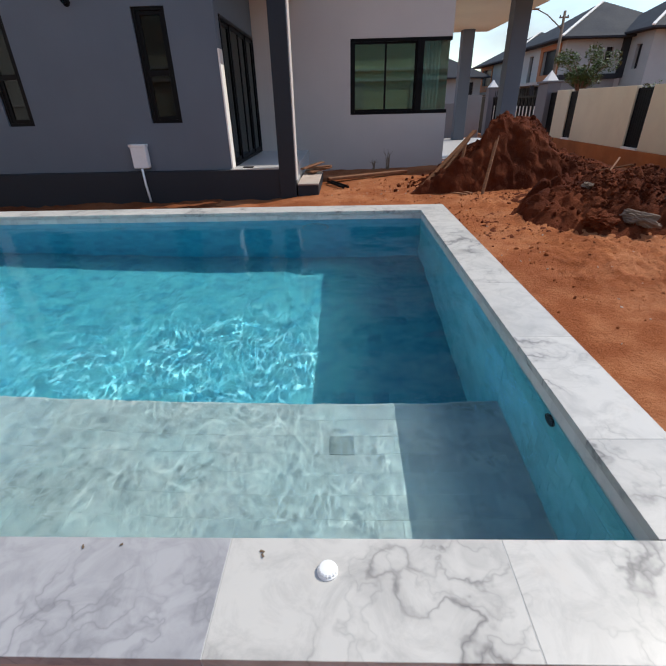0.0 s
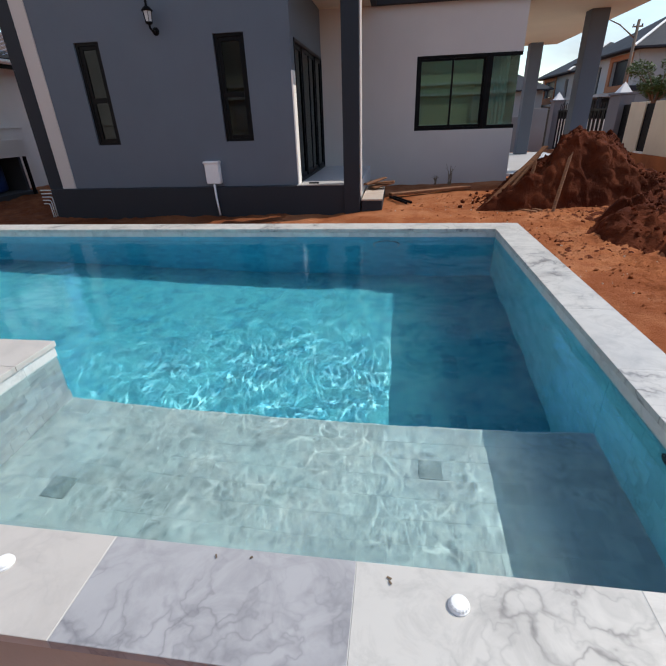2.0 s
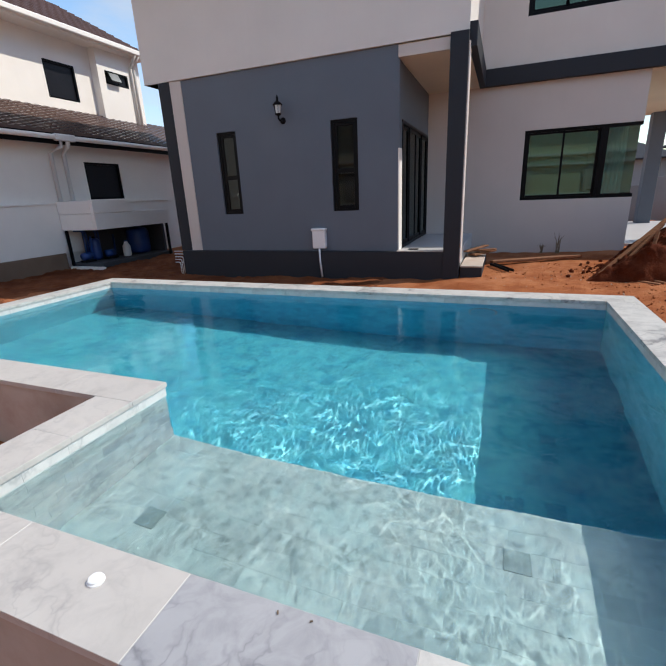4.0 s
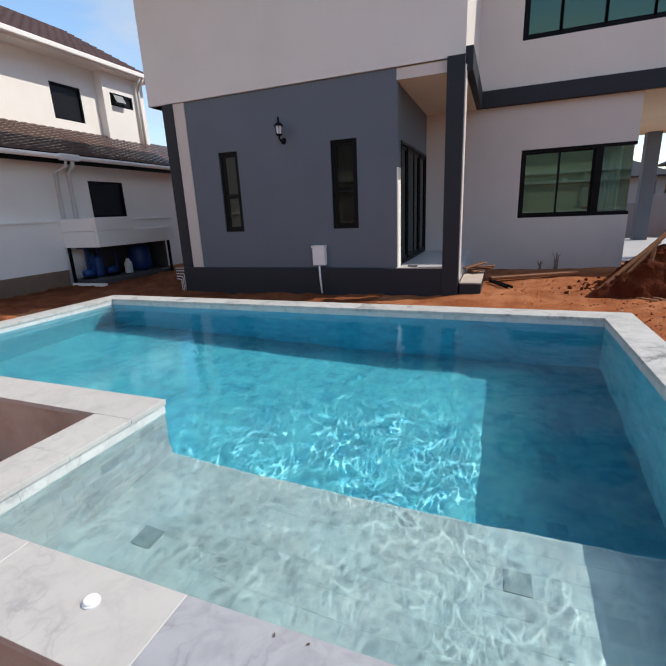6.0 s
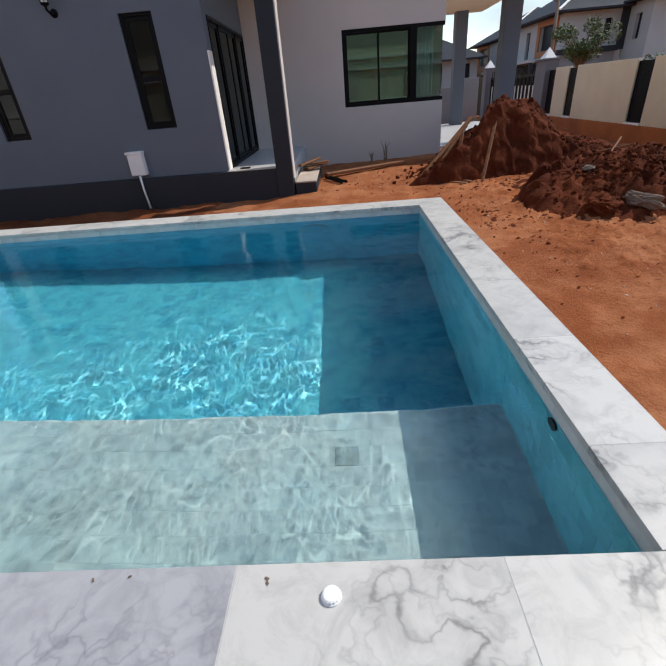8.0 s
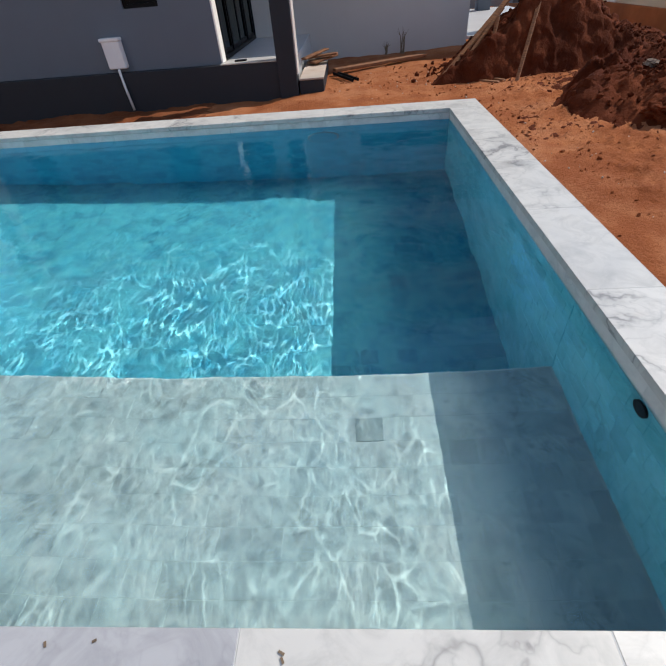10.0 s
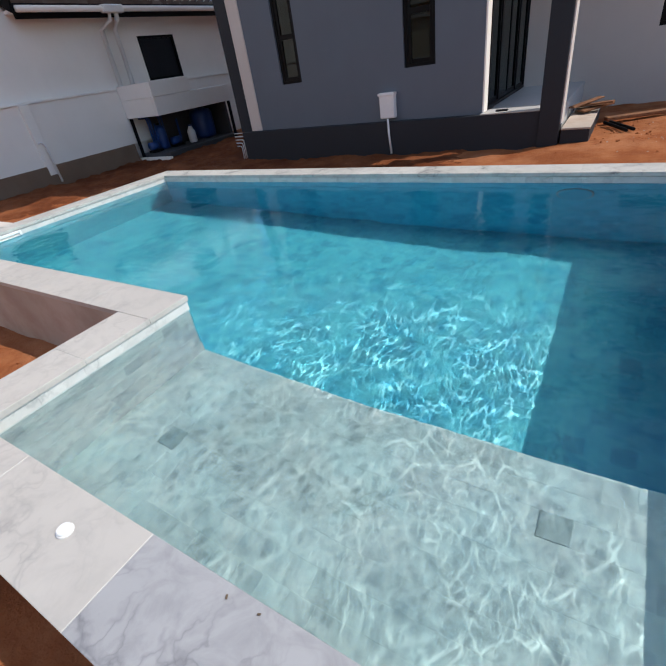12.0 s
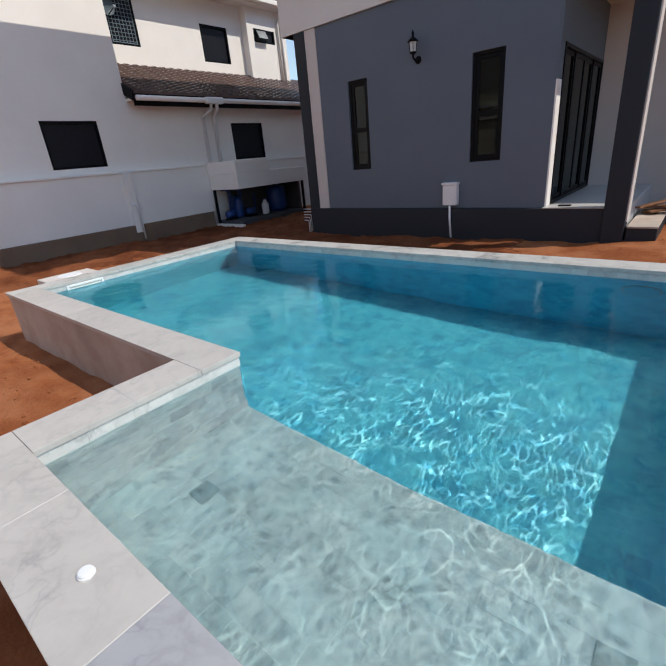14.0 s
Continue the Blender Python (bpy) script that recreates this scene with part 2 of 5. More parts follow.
def water_surface():
    k = Nodes("pool_water")
    tint = [k.math("DIVIDE", c, g) for c, g in zip((0.84, 0.965, 1.0), caustic_tint(k, k.place()))]
    small = k.noise(k.place((1.0, 1.0, 1.0)), 15.0, 3, 0.55, 0.6)
    ripple = k.n("Bump", Height=small, Strength=0.3, Distance=0.005).outputs["Normal"]
    faint = k.n("Bump", Height=small, Strength=0.09, Distance=0.006).outputs["Normal"]
    refr = k.n("BsdfRefraction", Color=k.n("CombineXYZ", X=tint[0], Y=tint[1], Z=tint[2]).outputs[0], Roughness=0.0, IOR=1.333, Normal=faint)
    refl = k.n("BsdfGlossy", Color=(0.68, 0.90, 1.0), Roughness=0.012, Normal=ripple)
    fres = k.n("Fresnel", IOR=1.333).outputs[0]
    mixed = k.n("MixShader", i0=fres, i1=refr.outputs[0], i2=refl.outputs[0])
    k.t.links.new(mixed.outputs[0], k.out.inputs["Surface"])
    return k.m


def caustic_layer():
    k = Nodes("painted_caustics")
    red, green, blue = caustic_tint(k, k.place())
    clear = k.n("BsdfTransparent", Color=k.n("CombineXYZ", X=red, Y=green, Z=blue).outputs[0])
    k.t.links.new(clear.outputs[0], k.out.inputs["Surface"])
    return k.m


M_MARBLE = marble("marble_white", (0.530, 0.502, 0.462), (0.095, 0.088, 0.09), 0.85, 0.9)
M_MARBLE_SOFT = marble("marble_clouded", (0.495, 0.455, 0.415), (0.20, 0.18, 0.18), 0.6, 0.5)
M_MARBLE_GREY = marble("marble_grey", (0.378, 0.368, 0.374), (0.12, 0.116, 0.13), 1.0, 0.45)
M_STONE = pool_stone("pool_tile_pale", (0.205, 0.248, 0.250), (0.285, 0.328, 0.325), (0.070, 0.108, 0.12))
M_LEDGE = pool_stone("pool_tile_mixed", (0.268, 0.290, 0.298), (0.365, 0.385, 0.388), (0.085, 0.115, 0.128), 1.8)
M_DEEP = pool_stone("pool_tile_deep_tint", (0.006, 0.185, 0.275), (0.058, 0.300, 0.350), (0.003, 0.105, 0.19), 1.6)
M_MID = pool_stone("pool_tile_side_tint", (0.11, 0.44, 0.50), (0.21, 0.58, 0.62), (0.04, 0.25, 0.32), 1.5)
M_SIDE = pool_stone("pool_tile_wall_tint", (0.010, 0.31, 0.44), (0.04, 0.42, 0.54), (0.005, 0.17, 0.29), 1.5)
M_BAND = marble("waterline_stone", (0.60, 0.58, 0.55), (0.16, 0.165, 0.17), 0.7, 0.5)
M_DRAIN = pool_stone("drain_stone", (0.085, 0.12, 0.125), (0.15, 0.19, 0.195), (0.03, 0.05, 0.055))
M_GROUT = plain("tile_grout", (0.31, 0.37, 0.37), 0.8)
M_GROUT_DEEP = plain("tile_grout_deep_tint", (0.03, 0.30, 0.40), 0.8)
M_WATER = water_surface()
M_CAUSTICS = caustic_layer()
M_CONCRETE = plaster("raw_concrete", (0.50, 0.41, 0.34), 0.28, 0.9, 0.5, (0.30, 0.16, 0.10), 1.0)
M_EARTH = red_earth("red_earth", (0.40, 0.138, 0.050), (0.23, 0.066, 0.023), (0.40, 0.172, 0.085))
M_EARTH_DARK = red_earth("damp_red_earth", (0.110, 0.022, 0.007), (0.050, 0.010, 0.003), (0.15, 0.040, 0.015))
M_EARTH_SHADE = red_earth("shade_toned_earth", (0.20, 0.062, 0.022), (0.11, 0.030, 0.011), (0.24, 0.085, 0.036))
M_EARTH_CLOD = red_earth("earth_clod", (0.34, 0.130, 0.058), (0.22, 0.072, 0.032), (0.40, 0.185, 0.10))
M_GREY = plaster("slate_grey_paint", (0.117, 0.136, 0.164), 0.07, 0.75)
M_PIER = plaster("grey_pier_paint", (0.15, 0.148, 0.158), 0.12, 0.85)
M_YARD = plaster("yard_wall_grey", (0.25, 0.245, 0.25), 0.12, 0.85)
M_LIGHT = plaster("light_grey_paint", (0.59, 0.525, 0.48), 0.05, 0.75)
M_UPPER = plaster("pale_upper_paint", (0.70, 0.65, 0.60), 0.05, 0.75)
M_DARK = plaster("charcoal_paint", (0.012, 0.0145, 0.021), 0.12, 0.7)
M_INNER_SHADE = plaster("shelter_inner_shade", (0.055, 0.055, 0.06), 0.2, 0.9)
M_WHITE = plaster("white_paint", (0.84, 0.79, 0.74), 0.05, 0.7)
M_CREAM = plaster("cream_paint", (0.74, 0.66, 0.50), 0.05, 0.75)
M_FENCE = plaster("cream_fence_paint", (0.66, 0.57, 0.41), 0.07, 0.8, 0.10, (0.45, 0.24, 0.12))
M_STAINED = plaster("earth_stained_concrete", (0.38, 0.115, 0.028), 0.3, 0.95, 0.6, (0.46, 0.15, 0.045))
M_BASEBAND = plaster("muddy_footing", (0.19, 0.125, 0.085), 0.25, 0.95, 0.5, (0.20, 0.11, 0.07))
M_FRAME = plain("black_aluminium", (0.004, 0.004, 0.005), 0.4, 0.0, 0.15, 18, 0.06, 0.12)
M_GLASS = glass("dark_glass", (0.05, 0.06, 0.06), 0.55, 0.0, (0.85, 0.95, 0.95))
M_GREEN_GLASS = glass("green_glass", (0.20, 0.35, 0.26), 1.0, 0.10, (0.50, 0.80, 0.68))
M_SIDE_GLASS = glass("side_glass", (0.34, 0.56, 0.54), 1.0, 0.04, (0.7, 0.9, 0.85))
M_SHUT = plain("black_screen", (0.010, 0.010, 0.014), 0.4, 0.0, 0.25, 18, 0.06, 0.2)
M_TILE_FLOOR = plaster("porch_floor_tile", (0.50, 0.48, 0.47), 0.1, 0.4)
M_WOOD = wood("weathered_board", (0.30, 0.12, 0.042), (0.09, 0.036, 0.016))
M_PLASTIC = plain("white_plastic", (0.78, 0.77, 0.76), 0.4, 0.0, 0.05)
M_DISH = plain("grey_enamel", (0.16, 0.21, 0.25), 0.4)
M_JOINT = plain("joint_filler", (0.50, 0.49, 0.47), 0.8)
M_BLUE = plain("blue_plastic", (0.008, 0.045, 0.19), 0.4, 0.0, 0.15)
M_BLACK = plain("black_metal", (0.006, 0.006, 0.007), 0.5, 0.0, 0.2, 18, 0.06, 0.08)
M_ROOF = plain("brown_roof_tile", (0.105, 0.066, 0.056), 0.26, 0.0, 0.3, 8, 0.15)
M_ROOF_DARK = plain("plum_brown_roof_tile", (0.080, 0.048, 0.045), 0.75, 0.0, 0.3, 8, 0.15, 0.15)
M_SLATE = plain("slate_roof_tile", (0.036, 0.038, 0.045), 0.7, 0.0, 0.25, 6, 0.3, 0.12)
M_LAMP_GLASS = plain("frosted_lamp_glass", (0.55, 0.56, 0.56), 0.2)
M_CURTAIN = plain("pale_curtain", (0.78, 0.80, 0.76), 0.9, 0.0, 0.08)
M_BARK = plain("bark", (0.14, 0.095, 0.06), 0.95, 0.0, 0.3)
M_LEAF = plain("leaf_green", (0.060, 0.100, 0.020), 0.6, 0.0, 0.5, 3)
M_ROCK = plain("grey_rubble", (0.20, 0.150, 0.115), 0.95, 0.0, 0.35, 14, 0.6, 0.1)
M_GRIT = plain("pale_grit", (0.46, 0.36, 0.29), 0.95, 0.0, 0.2, 18, 0.06, 0.1)
M_FAR = plaster("far_house_paint", (0.38, 0.39, 0.39), 0.06, 0.8)
M_TWIG = plain("dry_twig", (0.22, 0.15, 0.09), 0.9, 0.0, 0.2)
M_ORANGE = plain("orange_brick_paint", (0.36, 0.14, 0.06), 0.8)


# ---- building helpers ----
def thing(name, x, y, z, label="", category="", group="", kind=""):
    ob = new(name)
    ob.empty_display_size = 0.1
    ob.location = (x, y, z)
    return tagged(ob, label, category, group, kind)


def part(name, bm, material, parent=None, label="", smooth=False):
    """One mesh object, its shape given in the place's own coordinates."""
    me = bpy.data.meshes.new(name)
    bmesh.ops.recalc_face_normals(bm, faces=bm.faces)
    bm.to_mesh(me)
    bm.free()
    me.materials.append(material)
    if smooth:
        me.polygons.foreach_set("use_smooth", [True] * len(me.polygons))
    ob = new(name, me)
    if parent is not None:
        ob.parent = parent
        if parent.type == "EMPTY":
            ob.matrix_parent_inverse = Matrix.Translation(-parent.location)
    return tagged(ob, label)


def box(x0, x1, y0, y1, z0, z1, bevel=0.0, bm=None, segments=1):
    bm = bm or bmesh.new()
    made = bmesh.ops.create_cube(bm, size=1.0)["verts"]
    for v in made:
        v.co = Vector((x0 + (v.co.x + 0.5) * (x1 - x0), y0 + (v.co.y + 0.5) * (y1 - y0), z0 + (v.co.z + 0.5) * (z1 - z0)))
    if bevel:
        edges = {e for v in made for e in v.link_edges}
        bmesh.ops.bevel(bm, geom=list(edges), offset=bevel, segments=segments, profile=0.5, affect="EDGES")
    return bm


def beam(a, b, w, h, bevel=0.0, bm=None, up=(0, 0, 1)):
    """A bar of section w x h from a to b."""
    bm = bm or bmesh.new()
    a, b = Vector(a), Vector(b)
    d = b - a
    z = d.normalized()
    x = Vector(up).cross(z)
    x = x.normalized() if x.length > 1e-4 else Vector((1, 0, 0))
    y = z.cross(x)
    m = Matrix((x, y, z)).transposed().to_4x4()
    made = bmesh.ops.create_cube(bm, size=1.0)["verts"]
    for v in made:
        v.co = Vector((v.co.x * w, v.co.y * h, (v.co.z + 0.5) * d.length))
    if bevel:
        made_e = {e for v in made for e in v.link_edges}
        out = bmesh.ops.bevel(bm, geom=list(made_e), offset=bevel, segments=1, affect="EDGES")
        made = list({v for f in out["faces"] for v in f.verts} | {v for v in made if v.is_valid})
    for v in made:
        v.co = a + (m @ v.co)
    return bm


def tube(points, radius, sides=10, bm=None):
    """A round bar along points; radius is one number or one for each point."""
    bm = bm or bmesh.new()
    pts = [Vector(p) for p in points]
    radii = radius if isinstance(radius, (list, tuple)) else [radius] * len(pts)
    rings = []
    for i, p in enumerate(pts):
        d = (pts[min(i + 1, len(pts) - 1)] - pts[max(i - 1, 0)]).normalized()
        x = d.cross(Vector((0.31, 0.2, 0.93)))
        x = x.normalized() if x.length > 1e-3 else Vector((1, 0, 0))
        y = d.cross(x)
        rings.append([bm.verts.new(p + radii[i] * (math.cos(a) * x + math.sin(a) * y)) for a in (2 * math.pi * k / sides for k in range(sides))])
    for r0, r1 in zip(rings, rings[1:]):
        for k in range(sides):
            bm.faces.new((r0[k], r0[(k + 1) % sides], r1[(k + 1) % sides], r1[k]))
    bm.faces.new(rings[0][::-1])
    bm.faces.new(rings[-1])
    return bm


def lathe(cx, cy, profile, sides=24, bm=None):
    """A turned shape round a standing axis: profile is (radius, z) from below."""
    bm = bm or bmesh.new()
    rings = [[bm.verts.new((cx + r * math.cos(a), cy + r * math.sin(a), z)) for a in (2 * math.pi * k / sides for k in range(sides))] for r, z in profile]
    for r0, r1 in zip(rings, rings[1:]):
        for k in range(sides):
            bm.faces.new((r0[k], r0[(k + 1) % sides], r1[(k + 1) % sides], r1[k]))
    bm.faces.new(rings[0][::-1])
    bm.faces.new(rings[-1])
    return bm


def wall(axis, at, thick, u0, u1, z0, z1, holes=()):
    """A standing wall with openings through it. axis 'y': its face lies at y = at and it runs along x; 'x': the other way. thick: to the far side."""
    bm = bmesh.new()
    us = sorted({u0, u1, *(h[0] for h in holes), *(h[1] for h in holes)})
    zs = sorted({z0, z1, *(h[2] for h in holes), *(h[3] for h in holes)})

    def solid(i, j):
        if not (0 <= i < len(us) - 1 and 0 <= j < len(zs) - 1):
            return False
        u, z = (us[i] + us[i + 1]) / 2, (zs[j] + zs[j + 1]) / 2
        return not any(h[0] < u < h[1] and h[2] < z < h[3] for h in holes)

    seen = {}

    def vert(i, j, k):
        if (i, j, k) not in seen:
            d = at + (thick if k else 0)
            seen[i, j, k] = bm.verts.new((us[i], d, zs[j]) if axis == "y" else (d, us[i], zs[j]))
        return seen[i, j, k]

    for i in range(len(us) - 1):
        for j in range(len(zs) - 1):
            if not solid(i, j):
                continue
            for k in (0, 1):
                bm.faces.new((vert(i, j, k), vert(i + 1, j, k), vert(i + 1, j + 1, k), vert(i, j + 1, k)))
            for (di, dj), (a, b) in {(-1, 0): ((i, j), (i, j + 1)), (1, 0): ((i + 1, j), (i + 1, j + 1)), (0, -1): ((i, j), (i + 1, j)), (0, 1): ((i, j + 1), (i + 1, j + 1))}.items():
                if not solid(i + di, j + dj):
                    bm.faces.new((vert(*a, 0), vert(*b, 0), vert(*b, 1), vert(*a, 1)))
    return bm


def frame_bars(axis, at, deep, u0, u1, z0, z1, w):
    """A rectangular frame of four mitred bars."""
    bm = bmesh.new()
    for a, b, c, d in ((u0, u0 + w, z0, z1), (u1 - w, u1, z0, z1), (u0 + w, u1 - w, z0, z0 + w), (u0 + w, u1 - w, z1 - w, z1)):
        if axis == "y":
            box(a, b, at, at + deep, c, d, 0.004, bm)
        else:
            box(at, at + deep, a, b, c, d, 0.004, bm)
    return bm


def pane(axis, at, u0, u1, z0, z1):
    return box(u0, u1, at, at + 0.006, z0, z1) if axis == "y" else box(at, at + 0.006, u0, u1, z0, z1)
# ---- sizes of the place, fitted to the camera's view ----
POOL_X0, POOL_X1, POOL_Y0, POOL_Y1 = -4.588, 0.964, 0.885, 3.276
LEDGE_X0, LEDGE_Y0 = -1.594, -0.12
LEDGE_Z, FLOOR_Z, WATER_Z = -0.62, -1.17, -0.075
COPING, LEFT_COPING = 0.24, 0.22
FRONT, BACK_WALL = 6.55, 9.50


def fbm(x, y, scale, octaves=4, seed=0.0):
    return noise.fractal(Vector((x * scale + seed, y * scale - seed, seed * 0.37)), 0.9, 2.1, octaves)


def smooth(a, b, v):
    t = min(1.0, max(0.0, (v - a) / (b - a)))
    return t * t * (3 - 2 * t)


def ground_height(x, y):
    z = -0.43 + 0.012 * min(5.0, max(-5.0, x))
    z -= 0.42 * smooth(4.8, 6.6, x) * smooth(3.0, 6.0, y + 3)
    z -= 0.05 * smooth(4.2, 4.8, y) * smooth(-0.2, -1.2, x) * smooth(8, 7, y)
    near = 1.0 - smooth(14, 30, math.hypot(x, y - 4))
    z += near * (0.030 * fbm(x, y, 0.9, 3) + 0.020 * fbm(x, y, 3.3, 4, 4.0))
    rough_right = smooth(1.5, 2.6, x) * (1 - smooth(6.5, 8, x)) * smooth(0.5, 2.5, y) * (1 - smooth(9, 11, y))
    z += rough_right * (0.040 * abs(fbm(x, y, 4.0, 4, 9.0)) + 0.012 * fbm(x, y, 14.0, 2, 5.0))
    return z


def in_pool(x, y, m=0.0):
    a = POOL_X0 - LEFT_COPING + m < x < POOL_X1 + COPING - m and POOL_Y0 - COPING + m < y < POOL_Y1 + COPING - m
    b = LEDGE_X0 - COPING + m < x < POOL_X1 + COPING - m and LEDGE_Y0 - COPING + m < y < POOL_Y0
    return a or b


def grid_lines(cuts, near0, near1, step, far0, far1):
    lines = set(cuts)
    n = int(round((near1 - near0) / step))
    lines |= {near0 + (near1 - near0) * i / n for i in range(n + 1)}
    d, v = step, near1
    while v < far1:
        d *= 1.5
        v = min(far1, v + d)
        lines.add(v)
    d, v = step, near0
    while v > far0:
        d *= 1.5
        v = max(far0, v - d)
        lines.add(v)
    out = []
    for v in sorted(lines):
        if not out or v - out[-1] > 0.012:
            out.append(v)
    return out


def build_ground():
    inset = 0.12
    xs = grid_lines([POOL_X0 - LEFT_COPING + inset, LEDGE_X0 - COPING + inset, POOL_X1 + COPING - inset], -10.5, 8.2, 0.085, -300, 300)
    ys = grid_lines([LEDGE_Y0 - COPING + inset, POOL_Y0 - COPING + inset, POOL_Y1 + COPING - inset], -1.5, 10.5, 0.085, -300, 300)
    verts = [(x, y, ground_height(x, y)) for y in ys for x in xs]
    nx = len(xs)
    faces = []
    for j in range(len(ys) - 1):
        for i in range(nx - 1):
            if not in_pool((xs[i] + xs[i + 1]) / 2, (ys[j] + ys[j + 1]) / 2, inset):
                faces.append((j * nx + i, j * nx + i + 1, (j + 1) * nx + i + 1, (j + 1) * nx + i))
    me = bpy.data.meshes.new("ground")
    me.from_pydata(verts, [], faces)
    me.polygons.foreach_set("use_smooth", [True] * len(me.polygons))
    me.materials.append(M_EARTH)
    return tagged(new("ground", me), "bare trampled red earth with ruts and crumbs", "ground", kind="structure")


build_ground()


# ---- the pool ----
pool_shell = thing("pool_shell", -1.9, 2.2, -0.4, "raised concrete pool shell with stained outer walls", "pool wall", kind="structure")
TOP = -0.030
o = 0.015
part("shell_wall", box(POOL_X1 + 0.012, POOL_X1 + COPING - o, LEDGE_Y0 - COPING + o, POOL_Y1 + COPING - o, -1.6, TOP), M_CONCRETE, pool_shell)
part("shell_wall", box(POOL_X0 - LEFT_COPING + o, POOL_X1 + 0.012, POOL_Y1 + 0.012, POOL_Y1 + COPING - o, -1.6, TOP), M_CONCRETE, pool_shell)
part("shell_wall", box(POOL_X0 - LEFT_COPING + o, POOL_X0 - 0.012, POOL_Y0 - COPING + o, POOL_Y1 + 0.012, -1.6, TOP), M_CONCRETE, pool_shell)
part("shell_wall", box(POOL_X0 - 0.012, LEDGE_X0 - 0.012, POOL_Y0 - COPING + o, POOL_Y0 - 0.012, -1.6, TOP), M_CONCRETE, pool_shell)
part("shell_wall", box(LEDGE_X0 - COPING + o, LEDGE_X0 - 0.012, LEDGE_Y0 - COPING + o, POOL_Y0 - COPING + o, -1.6, TOP), M_CONCRETE, pool_shell)
part("shell_wall", box(LEDGE_X0 - 0.012, POOL_X1 + 0.012, LEDGE_Y0 - COPING + o, LEDGE_Y0 - 0.012, -1.6, TOP), M_CONCRETE, pool_shell)
part("ledge_block", box(LEDGE_X0 - 0.01, POOL_X1 + 0.01, LEDGE_Y0 - 0.01, POOL_Y0 - 0.012, -1.6, LEDGE_Z - 0.012), M_GROUT, pool_shell)
part("floor_slab", box(POOL_X0 - 0.01, POOL_X1 + 0.01, POOL_Y0 - 0.012, POOL_Y1 + 0.01, -1.6, FLOOR_Z - 0.012), M_GROUT_DEEP, pool_shell)

TILE_U, TILE_V, GAP = 0.1, 0.1, 0.0008
pool_tiles = []


def tile_field(name, origin, u, v, width, height, material, label, parent, offset=True):
    """Tiles laid in running bond on a rectangle; each has its own edges, joints lie 4 mm back."""
    origin, u, v = Vector(origin), Vector(u), Vector(v)
    n = u.cross(v) if abs(v.y) > 0.5 else v.cross(u)
    verts, faces = [], []
    rng = random.Random(len(pool_tiles) * 7 + 3)
    for r in range(int(math.ceil(height / TILE_V - 1e-6))):
        s = -(TILE_U / 2 if offset and r % 2 else 0.0)
        v0, v1 = r * TILE_V + GAP / 2, min(height, (r + 1) * TILE_V) - GAP / 2
        while s < width - 1e-6:
            a, b = max(0.0, s) + GAP / 2, min(width, s + TILE_U) - GAP / 2
            s += TILE_U
            if b - a < 0.015 or v1 - v0 < 0.01:
                continue
            lift = rng.uniform(-0.0003, 0.0003)
            k = len(verts)
            for h, e in ((-0.008, 0.0), (lift, 0.0004)):
                for p, q in ((a + e, v0 + e), (b - e, v0 + e), (b - e, v1 - e), (a + e, v1 - e)):
                    verts.append(origin + u * p + v * q + n * h)
            faces.append((k + 4, k + 5, k + 6, k + 7))
            for i in range(4):
                j = (i + 1) % 4
                faces.append((k + i, k + j, k + 4 + j, k + 4 + i))
    me = bpy.data.meshes.new(name)
    me.from_pydata([tuple(c) for c in verts], [], faces)
    me.materials.append(material)
    ob = new(name, me)
    ob.parent = parent
    ob.matrix_parent_inverse = Matrix.Translation(-parent.location)
    tagged(ob, label, kind="stuff")
    pool_tiles.append(ob)
    return ob


def single_tiles(name, origin, u, v, width, height, material, label, parent):
    """The tiles of the ledge, each an object of its own on shared meshes."""
    meshes = {}
    rng = random.Random(21)
    for r in range(int(math.ceil(height / TILE_V - 1e-6))):
        s = -(TILE_U / 2 if r % 2 else 0.0)
        v0, v1 = r * TILE_V + GAP / 2, min(height, (r + 1) * TILE_V) - GAP / 2
        while s < width - 1e-6:
            a, b = max(0.0, s) + GAP / 2, min(width, s + TILE_U) - GAP / 2
            s += TILE_U
            if b - a < 0.015 or v1 - v0 < 0.01:
                continue
            key = (round(b - a, 4), round(v1 - v0, 4))
            if key not in meshes:
                me = bpy.data.meshes.new("tile")
                w, h, e = b - a, v1 - v0, 0.0004
                me.from_pydata([(0, 0, -0.008), (w, 0, -0.008), (w, h, -0.008), (0, h, -0.008), (e, e, 0), (w - e, e, 0), (w - e, h - e, 0), (e, h - e, 0)], [],
                               [(4, 5, 6, 7), (0, 1, 5, 4), (1, 2, 6, 5), (2, 3, 7, 6), (3, 0, 4, 7)])
                me.materials.append(material)
                meshes[key] = me
            ob = new("tile", meshes[key])
            ob.location = (origin[0] + a, origin[1] + v0, origin[2] + rng.uniform(-0.0003, 0.0003))
            ob.parent = parent
            ob.matrix_parent_inverse = Matrix.Translation(-parent.location)


def grout(name, origin, u, v, width, height, material):
    origin, u, v = Vector(origin), Vector(u), Vector(v)
    n = u.cross(v) if abs(v.y) > 0.5 else v.cross(u)
    me = bpy.data.meshes.new(name)
    pts = [origin + u * a + v * b - n * 0.0008 for a, b in ((0, 0), (width, 0), (width, height), (0, height))]
    back = [p - n * 0.008 for p in pts]
    me.from_pydata([tuple(p) for p in pts + back], [], [(0, 1, 2, 3), (7, 6, 5, 4), (0, 4, 5, 1), (1, 5, 6, 2), (2, 6, 7, 3), (3, 7, 4, 0)])
    me.materials.append(material)
    ob = new(name, me)
    ob.parent = pool_shell
